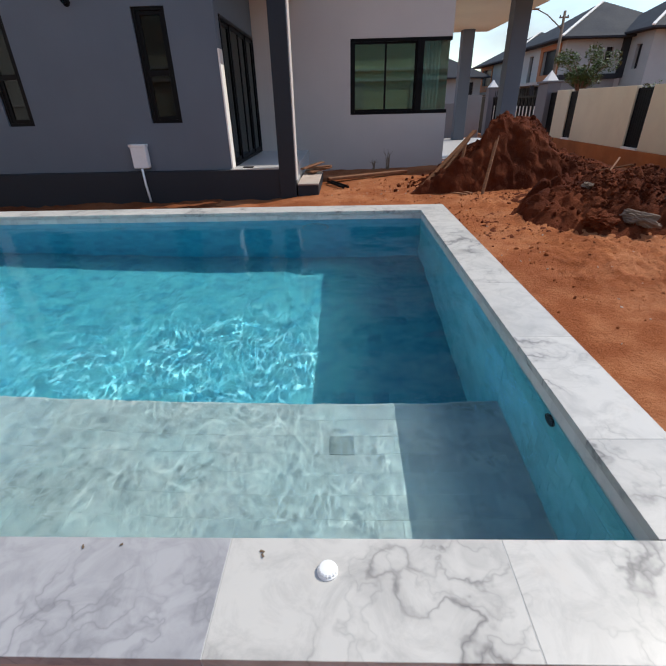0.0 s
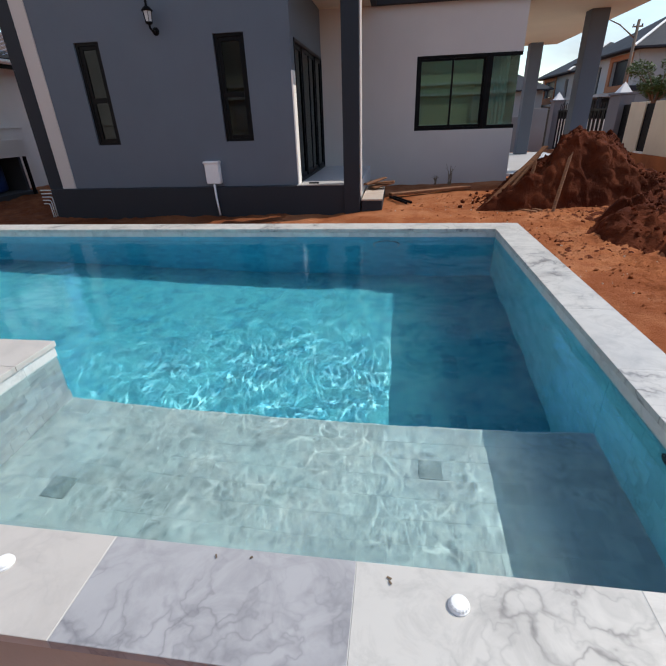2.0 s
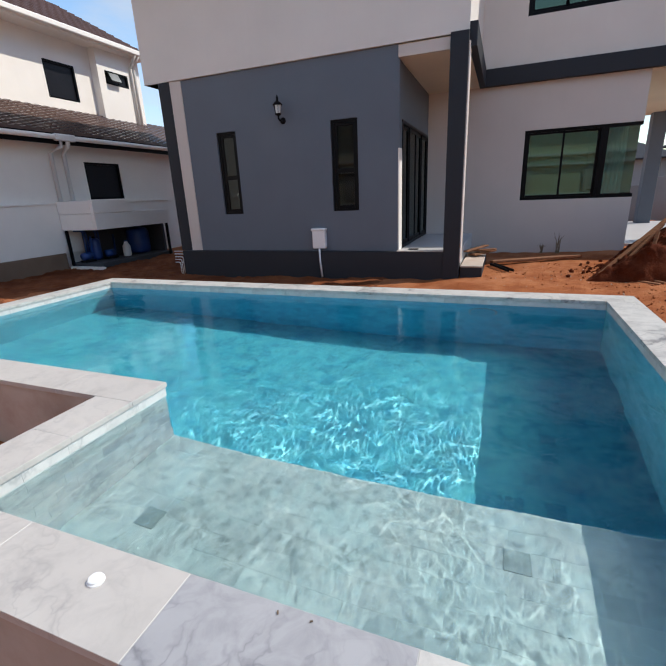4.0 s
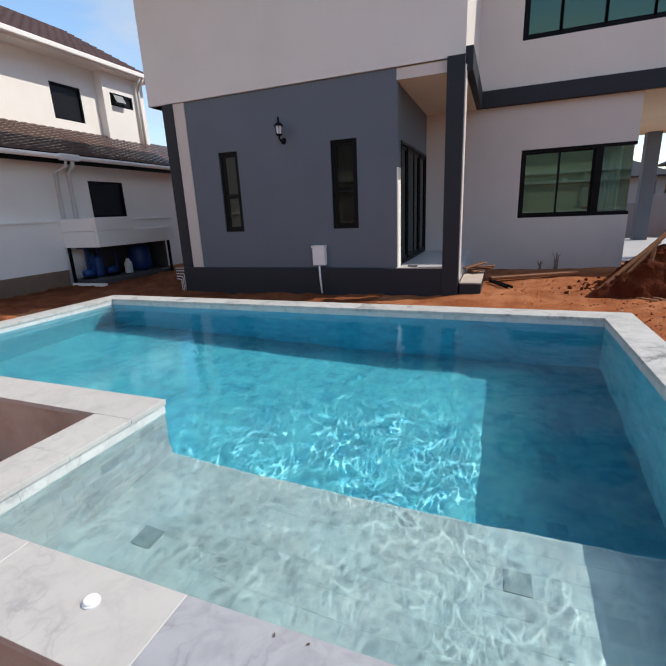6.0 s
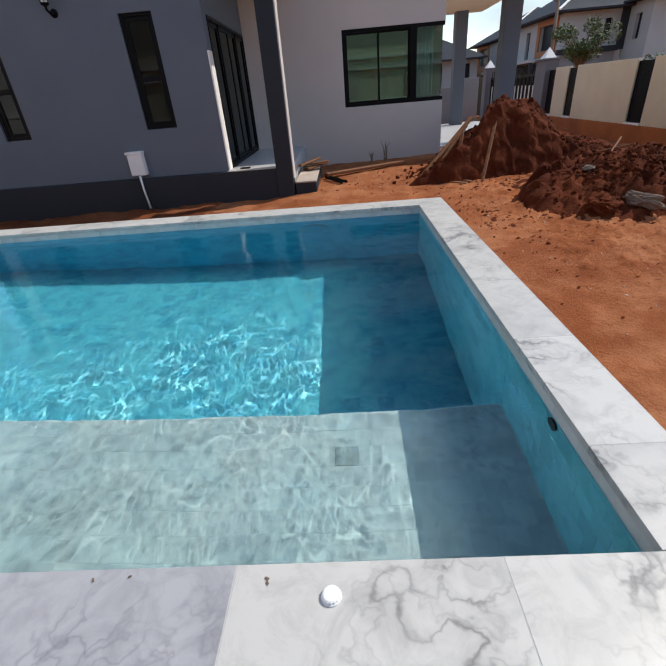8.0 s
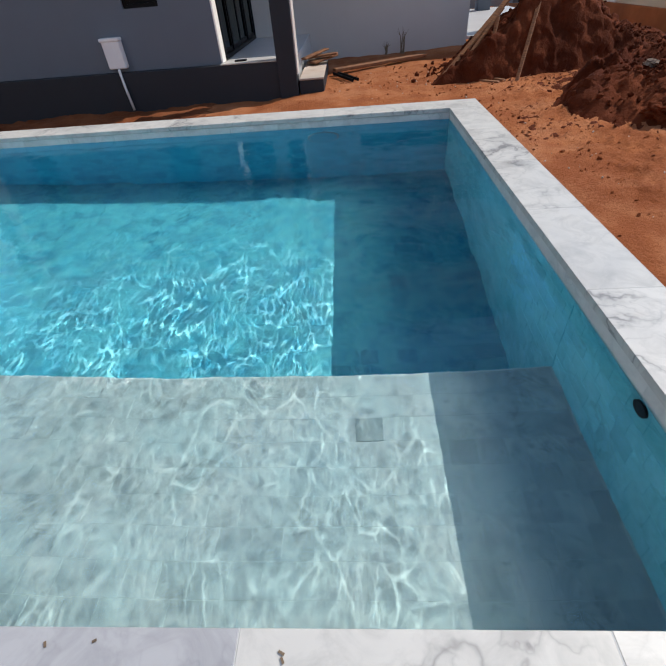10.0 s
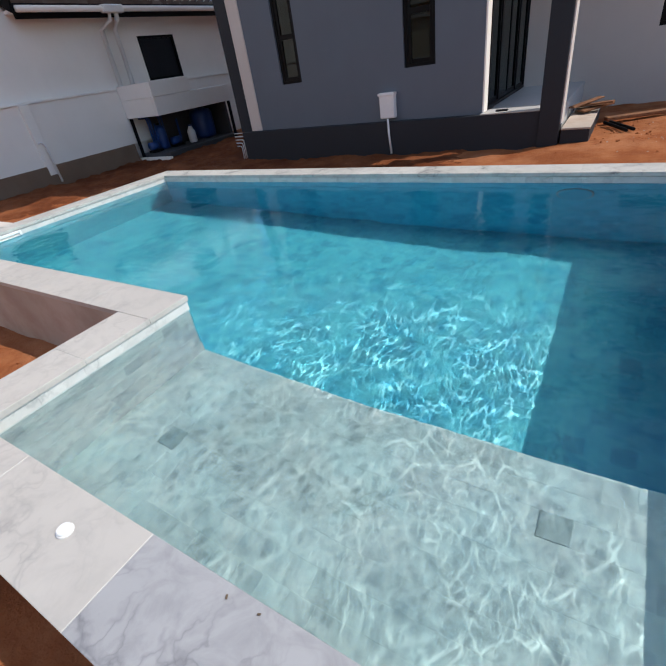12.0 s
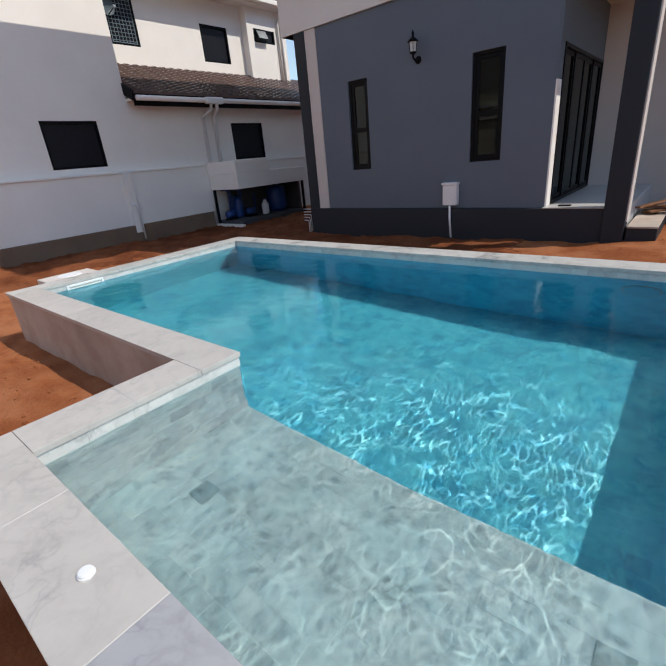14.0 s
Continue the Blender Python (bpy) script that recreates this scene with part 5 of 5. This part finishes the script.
hip_caps(st, [((SX - 1.0, 44.0, 5.6), (25.15, 50.9, 9.0)), ((24.4, 40.5, 5.8), (29.4, 45.5, 8.8))])

st2 = thing("street_house", 25.0, 66.0, -0.8, "white two-storey house with orange trim further along", "house", "houses across the street")
part("street_wall", wall("x", SX, 0.3, 60.0, 72.0, -0.9, 5.0, ((61.5, 62.6, 2.3, 4.4), (66.3, 70.2, 2.6, 4.5))), M_FAR, st2)
part("side_wall", box(SX + 0.3, 31.0, 60.0, 60.3, -0.9, 5.0), M_FAR, st2)
far_window(st2, "x", SX + 0.2, 61.5, 62.6, 2.3, 4.4, -1)
far_window(st2, "x", SX + 0.2, 66.3, 70.2, 2.6, 4.5, -1)
part("orange_panel", wall("x", SX - 0.1, 0.099, 65.9, 70.8, 1.6, 4.9, ((66.3, 70.2, 2.6, 4.5),)), M_ORANGE, st2, "burnt orange panel")
part("porch_band", box(SX - 2.0, SX - 0.01, 60.5, 71.5, 1.5, 1.75), M_FAR, st2)
gable_roof(st2, SX - 1.0, 32.0, 59.0, 73.0, 5.05, 3.3, M_SLATE, "slate-grey hipped roof", "x")
hip_caps(st2, [((SX - 1.0, 59.0, 5.1), (25.4, 66.0, 8.4))])

st3 = thing("far_house", 12.0, 66.0, -0.8, "small white house with grey roof far along the street", "house", "houses across the street")
part("front_wall", wall("y", 62.0, 0.3, 7.0, 17.5, -0.9, 3.4, ((11.8, 13.2, 0.9, 2.9), (9.6, 10.0, 1.2, 3.0), (15.4, 16.6, 0.9, 2.9))), M_FAR, st3)
for u in ((11.8, 13.2, 0.9, 2.9), (9.6, 10.0, 1.2, 3.0), (15.4, 16.6, 0.9, 2.9)):
    far_window(st3, "y", 62.2, *u, -1)
part("side_wall", box(17.2, 17.5, 62.3, 70.0, -0.9, 3.4), M_FAR, st3)
gable_roof(st3, 6.0, 18.4, 61.0, 71.0, 3.45, 2.6, M_SLATE, "grey hipped roof", "x")
rail = part("balcony_rail", box(8.0, 13.0, 60.6, 60.66, 1.35, 1.42), M_DARK, st3)
for i in range(9):
    part("baluster", box(8.0 + i * 0.6, 8.06 + i * 0.6, 60.6, 60.66, 0.2, 1.35), M_DARK, rail)


# ---- street tree, shrubs, pole ----
def leaf_cloud(name, centres, count, size, seed, parent, material):
    """Many small bent leaves in clumps."""
    rng = random.Random(seed)
    verts, faces = [], []
    for _ in range(count):
        cx, cy, cz, r = rng.choice(centres)
        d = Vector((rng.gauss(0, 1), rng.gauss(0, 1), rng.gauss(0, 0.8)))
        d = d.normalized() * r * (0.35 + 0.65 * rng.random() ** 0.5)
        c = Vector((cx, cy, cz)) + d
        a = Vector((rng.uniform(-1, 1), rng.uniform(-1, 1), rng.uniform(-0.6, 0.6))).normalized()
        b = a.cross(Vector((rng.uniform(-1, 1), rng.uniform(-1, 1), 1))).normalized()
        s = size * rng.uniform(0.6, 1.3)
        k = len(verts)
        up = a.cross(b) * s * 0.15
        verts += [tuple(c - a * s), tuple(c - b * s * 0.45 + up), tuple(c + a * s), tuple(c + b * s * 0.45 + up)]
        faces += [(k, k + 1, k + 2), (k, k + 2, k + 3)]
    me = bpy.data.meshes.new(name)
    me.from_pydata(verts, [], faces)
    me.materials.append(material)
    ob = new(name, me)
    ob.parent = parent
    ob.matrix_parent_inverse = Matrix.Translation(-parent.location)
    return tagged(ob, kind="stuff")


def small_tree(x, y, z, h, spread, seed):
    t = thing("street_tree", x, y, z, "small leafy street tree with thin forked trunk", "tree")
    rng = random.Random(seed)
    fork = z + h * 0.45
    part("trunk", tube([(x, y, z), (x + 0.05, y, z + h * 0.25), (x, y + 0.05, fork)], [0.13, 0.10, 0.08], 9), M_BARK, t, "", True)
    centres = []
    for i in range(8):
        a = i * 0.785 + rng.uniform(-0.3, 0.3)
        r = spread * rng.uniform(0.45, 1.0)
        tip = (x + r * math.cos(a), y + r * math.sin(a), z + h * rng.uniform(0.70, 0.98))
        mid = (x + r * 0.4 * math.cos(a), y + r * 0.4 * math.sin(a), fork + (tip[2] - fork) * 0.55)
        part("branch", tube([(x, y, fork - 0.08), mid, tip], [0.06, 0.04, 0.015], 6), M_BARK, t, "", True)
        for q in (mid, tip):
            centres.append((q[0], q[1], q[2], spread * rng.uniform(0.22, 0.40)))
    leaf_cloud("crown", centres, 3600, 0.085, seed, t, M_LEAF)


small_tree(13.9, 28.0, -0.8, 4.0, 1.45, 4)


def shrub(x, y, z, r, seed):
    t = thing("street_shrub", x, y, z, "low green shrub behind the street wall", "shrub", "shrubs")
    part("stem", tube([(x, y, z), (x, y, z + 1.1)], 0.05, 6), M_BARK, t)
    leaf_cloud("foliage", [(x + dx, y + dy, z + 1.5 + dz, r) for dx, dy, dz in ((-0.5, 0, 0), (0.4, 0.2, 0.1), (0, -0.2, 0.3))], 700, 0.07, seed, t, M_LEAF)


shrub(11.4, 17.5, -0.8, 0.42, 7)
shrub(10.4, 14.0, -0.8, 0.35, 8)

pole = thing("street_lamp", 14.7, 34.0, -0.8, "slim concrete street pole with a lamp arm", "street lamp")
part("post", tube([(14.7, 34, -0.9), (14.7, 34, 5.9)], [0.13, 0.08], 10), M_ROCK, pole, "", True)
part("arm", tube([(14.7, 34, 4.9), (13.6, 34, 5.7), (12.9, 34, 6.0)], [0.04, 0.035, 0.03], 8), M_ROCK, pole, "", True)
part("lamp_head", box(12.5, 13.0, 33.9, 34.1, 5.98, 6.07, 0.02), M_ROCK, pole)
part("crossarm", box(14.4, 15.0, 33.95, 34.05, 5.5, 5.58), M_ROCK, pole)
for x in (14.45, 14.95):
    part("insulator", lathe(x, 34.0, [(0.03, 5.58), (0.05, 5.62), (0.03, 5.68)], 8), M_BLACK, pole)

# ---- small things at the house ----
lamp = thing("wall_lantern", -3.58, FRONT - 0.05, 2.21, "black carriage lantern with frosted panes on the wall", "wall lamp")
lx, ly = -3.585, FRONT - 0.15
part("backplate", lathe(-3.58, 0.0, [(0.055, -0.012), (0.055, 0.0), (0.03, 0.018)], 20), M_BLACK, lamp)
lamp.children[0].matrix_parent_inverse = Matrix.Translation(-lamp.location) @ Matrix.Translation((-3.58, FRONT - 0.002, 2.2)) @ Matrix.Rotation(radians(90), 4, "X") @ Matrix.Translation((3.58, 0, 0))
part("arm", tube([(-3.58, FRONT - 0.01, 2.2), (-3.58, FRONT - 0.08, 2.18), (lx, ly, 2.22), (lx, ly, 2.27)], 0.016, 8), M_BLACK, lamp, "", True)
part("lantern_base", lathe(lx, ly, [(0.02, 2.26), (0.05, 2.275), (0.055, 2.295)], 12), M_BLACK, lamp)
part("glass", lathe(lx, ly, [(0.048, 2.296), (0.062, 2.42)], 6), M_LAMP_GLASS, lamp, "frosted glass")
for i in range(6):
    a = i * math.pi / 3
    part("glazing_bar", beam((lx + 0.05 * math.cos(a), ly + 0.05 * math.sin(a), 2.296), (lx + 0.065 * math.cos(a), ly + 0.065 * math.sin(a), 2.422), 0.008, 0.008), M_BLACK, lamp)
part("hood", lathe(lx, ly, [(0.085, 2.422), (0.08, 2.435), (0.045, 2.47), (0.02, 2.485), (0.015, 2.52), (0.022, 2.53), (0.004, 2.58)], 16), M_BLACK, lamp, "", True)

for i in range(5):
    p = thing("conduit_stub", -6.24, FRONT - 0.03, -0.44, "white plastic conduit bend standing in the earth", "pipe", "conduit bends beside the plinth")
    x, top = -6.045 - i * 0.042, -0.04 - i * 0.058
    part("pipe", tube([(x, FRONT - 0.03, -0.52), (x, FRONT - 0.03, top - 0.03), (x - 0.009, FRONT - 0.03, top - 0.008), (x - 0.035, FRONT - 0.03, top), (-6.33, FRONT - 0.03, top)], 0.0095, 8), M_PLASTIC, p, "", True)

# unfinished bits by the porch step
def lying_board(name, a, b, w, h, label, mat=None, cat="board", group=""):
    ob = part(name, beam(a, b, w, h, min(w, h) * 0.18), mat or M_WOOD)
    return tagged(ob, label, cat, group)


lying_board("wooden_board", (-0.38, 7.45, -0.205), (-0.02, 7.75, -0.155), 0.16, 0.025, "short rough plank lying on the step", group="scrap boards")
lying_board("wooden_board", (-0.46, 7.62, -0.155), (0.02, 7.55, -0.115), 0.12, 0.025, "orange rough plank lying on the step", group="scrap boards")
lying_board("wooden_board", (-0.50, 7.35, -0.135), (-0.15, 7.80, -0.075), 0.10, 0.02, "short rough plank lying on the step", group="scrap boards")
tagged(part("cement_block", box(-0.46, -0.27, 7.55, 7.95, -0.244, -0.185, 0.01), M_ROCK), "rough cement block on the step", "block")
lying_board("long_board", (-0.05, 7.66, -0.36), (1.50, 8.40, -0.34), 0.12, 0.05, "long weathered board lying on the earth", group="scrap boards")
for a, b in (((-0.05, 7.50, -0.38), (0.24, 6.90, -0.39)), ((0.02, 7.52, -0.38), (0.32, 6.95, -0.39))):
    ob = part("black_pipe", tube([a, b], 0.022, 8), M_BLACK)
    tagged(ob, "short black pipe lying on the earth", "pipe", "loose pipes")
ob = part("hand_tool", box(-1.38, -1.22, FRONT + 0.02, FRONT + 0.10, -0.006, 0.012, 0.003), M_SHUT)
tagged(ob, "small dark hand tool lying on the threshold", "tool")

# boards leaning on the tall heap
for a, b, w, h, label in (
    ((1.46, 6.55, -0.41), (2.42, 7.10, 0.44), 0.085, 0.03, "wide weathered plank leaning on the heap"),
    ((1.60, 6.50, -0.41), (2.30, 6.95, 0.33), 0.045, 0.03, "narrow weathered plank leaning on the heap"),
    ((2.02, 6.40, -0.38), (2.17, 6.66, 0.26), 0.045, 0.035, "rough batten leaning on the heap"),
    ((2.34, 6.02, -0.42), (2.63, 6.55, 0.40), 0.045, 0.03, "rough batten leaning on the heap"),
    ((1.90, 6.42, -0.36), (2.22, 6.10, -0.39), 0.05, 0.04, "short batten at the foot of the heap"),
    ((1.72, 6.36, -0.38), (2.12, 6.02, -0.39), 0.06, 0.04, "short batten at the foot of the heap"),
):
    lying_board("scrap_timber", a, b, w, h, label, None, "timber", "timbers on the heap")


def stone(name, x, y, z, r, squash, seed, mat, label, group="", turn=0.0):
    bm = bmesh.new()
    z = low_heap(x, y) + r * squash[2] * 0.35
    bmesh.ops.create_icosphere(bm, subdivisions=4, radius=1.0)
    for v in bm.verts:
        d = v.co.normalized()
        k = 1 + 0.45 * noise.noise(d * 1.7 + Vector((seed, 0, seed))) + 0.30 * noise.noise(d * 5 + Vector((0, seed, 0))) + 0.16 * noise.noise(d * 11 + Vector((seed, seed, 0)))
        a, b = d.x * r * k * squash[0], d.y * r * k * squash[1]
        v.co = Vector((x + a * math.cos(turn) - b * math.sin(turn), y + a * math.sin(turn) + b * math.cos(turn), z + d.z * r * k * squash[2]))
    return tagged(part(name, bm, mat, None, "", False), label, "rubble", group)


stone("concrete_lump", 3.27, 3.81, -0.16, 0.085, (3.3, 0.70, 0.8), 1.0, M_ROCK, "long grey concrete lump on the low heap", "rubble on the heap", -1.25)
stone("concrete_lump", 3.72, 3.90, -0.22, 0.11, (1.0, 0.9, 0.8), 2.0, M_ROCK, "grey concrete lump on the low heap", "rubble on the heap")
stone("earth_clod", 2.95, 3.84, -0.26, 0.13, (1.2, 1.0, 0.7), 3.0, M_EARTH_DARK, "large clod of damp red earth", "rubble on the heap")
stone("earth_clod", 3.85, 3.66, -0.30, 0.12, (1.1, 1.0, 0.8), 5.0, M_EARTH_DARK, "large clod of damp red earth", "rubble on the heap")
stone("concrete_lump", 3.13, 4.60, -0.07, 0.05, (1.3, 1.0, 0.7), 6.0, M_ROCK, "small grey concrete lump on the low heap", "rubble on the heap")


def clods(name, count, spots, size, seed, mat, label, heap=None):
    """Loose crumbs of earth strewn on the ground."""
    rng = random.Random(seed)
    base = bmesh.new()
    bmesh.ops.create_icosphere(base, subdivisions=1, radius=1.0)
    bv, bf = [v.co.copy() for v in base.verts], [[v.index for v in f.verts] for f in base.faces]
    base.free()
    verts, faces = [], []
    for _ in range(count):
        cx, cy, rx, ry, lift = rng.choice(spots)
        x, y = cx + rng.gauss(0, 0.5) * rx, cy + rng.gauss(0, 0.5) * ry
        if in_pool(x, y, -0.03) or y > 9.3 and x < 2.6:
            continue
        s = size * min(2.4, rng.lognormvariate(0, 0.55))
        z = ground_height(x, y) + s * 0.3
        if heap:
            z = max(z, heap(x, y) + s * 0.3)
        k = len(verts)
        q = Euler((rng.uniform(0, 6), rng.uniform(0, 6), rng.uniform(0, 6))).to_matrix()
        sc = (rng.uniform(0.7, 1.3), rng.uniform(0.7, 1.3), rng.uniform(0.5, 0.9))
        for v in bv:
            p = q @ Vector((v.x * sc[0], v.y * sc[1], v.z * sc[2])) * s * rng.uniform(0.75, 1.2)
            verts.append((x + p.x, y + p.y, z + p.z))
        faces += [[k + i for i in f] for f in bf]
    me = bpy.data.meshes.new(name)
    me.from_pydata(verts, [], faces)
    me.materials.append(mat)
    return tagged(new(name, me), label, "earth crumbs", kind="stuff")


clods("loose_earth", 420, ((3.2, 5.6, 1.6, 1.3, 0.0), (2.6, 4.4, 1.2, 1.2, 0.0), (4.2, 4.2, 1.6, 1.0, 0.0), (4.2, 6.6, 1.2, 1.0, 0.0)), 0.006, 11, M_EARTH_CLOD, "loose crumbs of dug red earth")
clods("fine_crumbs", 2000, ((0.8, 7.2, 1.5, 1.0, 0.0), (1.8, 6.0, 1.2, 1.2, 0.0), (-3.5, 5.3, 2.4, 0.6, 0.0), (-7.5, 3.0, 1.5, 2.5, 0.0), (-4.0, 0.0, 1.5, 0.8, 0.0), (2.4, 3.0, 0.9, 1.4, 0.0), (2.2, 4.6, 0.8, 1.0, 0.0), (3.2, 3.4, 1.0, 0.8, 0.0)), 0.008, 12, M_EARTH, "fine crumbs of dry red earth")
clods("dark_crumbs", 1200, ((2.5, 6.25, 0.9, 0.25, 0.0), (3.3, 6.1, 0.8, 0.4, 0.0), (2.7, 5.5, 0.5, 0.6, 0.0), (3.0, 3.9, 0.9, 0.5, 0.0), (3.2, 3.2, 0.9, 0.5, 0.0)), 0.0065, 14, M_EARTH_CLOD, "damp crumbs that also fill in shadow at the foot of the heaps")
clods("pale_grit", 320, ((2.4, 3.4, 1.2, 1.6, 0.0), (1.2, 6.6, 1.4, 0.9, 0.0), (3.4, 2.6, 1.0, 1.0, 0.0)), 0.006, 13, M_GRIT, "pale grit strewn over the earth")


clods("heap_clods", 1500, ((4.35, 7.6, 0.9, 0.7, 0.0), (3.9, 7.2, 0.5, 0.5, 0.0), (4.9, 8.0, 0.8, 0.8, 0.0), (3.1, 7.4, 1.0, 0.5, 0.0), (1.9, 7.2, 0.5, 0.6, 0.0)), 0.017, 21, M_EARTH_DARK, "clods of damp earth on the tall heap", tall_heap)
clods("heap_clods", 3200, ((4.3, 4.9, 1.7, 1.3, 0.0), (3.5, 4.4, 0.8, 0.7, 0.0), (5.0, 4.6, 1.2, 1.0, 0.0)), 0.014, 22, M_EARTH_DARK, "clods of damp earth on the low heap", low_heap)


def twigs(name, x, y, z, n, h, seed, label):
    bm = bmesh.new()
    rng = random.Random(seed)
    for _ in range(n):
        a = rng.uniform(0, 6.28)
        lean = rng.uniform(0.05, 0.4) * h
        tube([(x + rng.uniform(-0.04, 0.04), y, z), (x + lean * 0.4 * math.cos(a), y + lean * 0.2 * math.sin(a), z + h * 0.6), (x + lean * math.cos(a), y + lean * 0.4 * math.sin(a), z + h * rng.uniform(0.7, 1.0))], [0.006, 0.005, 0.002], 5, bm)
    ob = part(name, bm, M_TWIG)
    return tagged(ob, label, "weed", kind="stuff")


twigs("dry_weed", 1.20, 9.30, -0.42, 10, 0.46, 1, "dry weed stalks against the wall")
twigs("dry_weed", 0.90, 9.30, -0.42, 12, 0.22, 2, "low dry weed tuft against the wall")
for a, b in (((3.6, 5.1, -0.02), (3.95, 5.5, 0.16)), ((3.65, 5.45, 0.0), (3.9, 5.1, 0.12))):
    tagged(part("dry_stick", tube([a, b], 0.012, 6), M_WOOD), "pale dry stick on the low heap", "stick", "sticks")

# ---- small things at the pool ----
def cap_knob(x, y, ribs):
    t = thing("suction_cap", x, y, 0.0, "white ribbed plastic cap on the marble coping", "pool cap", "caps on the coping")
    part("rim", lathe(x, y, [(0.0225, 0.0), (0.0225, 0.004), (0.0205, 0.006)], 28), M_PLASTIC, t)
    bm = bmesh.new()
    n = 48
    rows = []
    for z, r in ((0.006, 0.0200), (0.011, 0.0192), (0.0135, 0.0165), (0.0145, 0.009)):
        rows.append([bm.verts.new((x + r * (1 + (0.06 if ribs and i % 3 == 0 and z < 0.0142 else 0)) * math.cos(2 * math.pi * i / n), y + r * (1 + (0.06 if ribs and i % 3 == 0 and z < 0.0142 else 0)) * math.sin(2 * math.pi * i / n), z)) for i in range(n)])
    for r0, r1 in zip(rows, rows[1:]):
        for i in range(n):
            bm.faces.new((r0[i], r0[(i + 1) % n], r1[(i + 1) % n], r1[i]))
    bm.faces.new(rows[-1])
    bm.faces.new(rows[0][::-1])
    part("cap", bm, M_PLASTIC, t)


cap_knob(0.214, -0.192, True)
cap_knob(-0.848, -0.215, False)

tagged(part("leaf_scrap", beam((0.062, -0.146, 0.0025), (0.072, -0.151, 0.004), 0.004, 0.0015), M_BARK), "tiny dry leaf scrap on the marble", "leaf", "scraps on the coping")
tagged(part("leaf_scrap", beam((0.067, -0.154, 0.0025), (0.072, -0.163, 0.004), 0.004, 0.0015), M_BARK), "tiny dry leaf scrap on the marble", "leaf", "scraps on the coping")
tagged(part("leaf_scrap", beam((-0.262, -0.136, 0.0025), (-0.255, -0.133, 0.004), 0.004, 0.0015), M_BARK), "tiny dry leaf scrap on the marble", "leaf", "scraps on the coping")
tagged(part("leaf_scrap", beam((-0.342, -0.144, 0.0025), (-0.346, -0.136, 0.004), 0.004, 0.0015), M_BARK), "tiny dry leaf scrap on the marble", "leaf", "scraps on the coping")

sk = thing("skimmer", POOL_X0, 1.29, -0.06, "white plastic skimmer mouth in the pool wall", "skimmer")
part("faceplate", frame_bars("x", POOL_X0 + 0.0015, 0.012, 1.10, 1.47, -0.105, -0.033, 0.026), M_PLASTIC, sk)
part("mouth", box(POOL_X0 + 0.001, POOL_X0 + 0.005, 1.126, 1.444, -0.079, -0.059), M_LIGHT, sk, "shaded slot")
lid = thing("inspection_pad", -4.98, 1.3, -0.02, "pale concrete skimmer pad with a round lid", "skimmer lid")
part("pad", box(-5.17, POOL_X0 - LEFT_COPING - 0.004, 1.03, 1.56, -0.6, -0.012, 0.006), M_LIGHT, lid)
part("cover", lathe(-4.99, 1.30, [(0.12, -0.021), (0.12, -0.008), (0.11, -0.004)], 28), M_PLASTIC, lid)

ri = thing("return_inlet", POOL_X1, 0.425, -0.11, "dark round water inlet in the pool wall", "pool inlet")
part("ring", tube([(POOL_X1 + 0.004, 0.425, -0.125), (POOL_X1 - 0.008, 0.425, -0.125)], 0.030, 24), M_SHUT, ri)
pl = thing("pool_light", -0.02, POOL_Y1, -0.33, "round pale underwater light in the pool wall", "pool light")
part("ring", tube([(-0.02, POOL_Y1 + 0.004, -0.33), (-0.02, POOL_Y1 - 0.018, -0.33)], 0.125, 32), M_STONE, pl)
part("lens", tube([(-0.02, POOL_Y1 - 0.018, -0.33), (-0.02, POOL_Y1 - 0.026, -0.33)], 0.113, 32), M_SIDE, pl)
for x, y in ((0.187, 0.58), (-1.325, 0.30)):
    ob = part("floor_drain", box(x, x + 0.1, y, y + 0.1, LEDGE_Z - 0.006, LEDGE_Z + 0.003, 0.001), M_DRAIN)
    tagged(ob, "dark square floor drain in the ledge", "drain", "floor drains")

# curtain behind the corner window
cu = thing("curtain", 2.1, BACK_WALL + 0.3, 0.6, "pale curtain gathered at the window corner", "curtain")
for i in range(5):
    x = 1.92 + i * 0.075
    part("fold", tube([(x, BACK_WALL + 0.30, 0.62), (x + 0.01, BACK_WALL + 0.31, 1.3), (x, BACK_WALL + 0.30, 2.1)], 0.034, 10), M_CURTAIN, cu, "", True)


# ---- unseen wall and house added behind the camera for window reflections ----
back = thing("yard_wall", -1.0, -4.6, -0.4, "plain rendered unseen yard wall, added for window reflections", "wall", kind="structure")
part("panel_wall", box(-9.8, 7.8, -4.7, -4.55, -0.9, 0.46, 0.005), M_LIGHT, back)
part("cap", box(-9.8, 7.8, -4.73, -4.52, 0.46, 0.55, 0.005), M_WHITE, back)
opp = thing("opposite_house", -2.0, -11.0, -0.4, "unseen cream two-storey house with pale bands, added for window reflections", "house")
part("front_wall", box(-11.0, 7.0, -11.2, -10.9, -0.9, 6.2), M_CREAM, opp)
for z in (2.05, 2.60, 5.9):
    part("pale_band", box(-11.0, 7.0, -10.89, -10.75, z, z + 0.13), M_WHITE, opp)
for x in (-8.6, -4.4, 0.6, 4.4):
    part("pale_panel", box(x, x + 0.9, -10.89, -10.84, 0.6, 2.0), M_LIGHT, opp)
gable_roof(opp, -12.0, 8.0, -19.0, -10.0, 6.3, 2.4, M_ROOF, "brown tiled roof", "x")
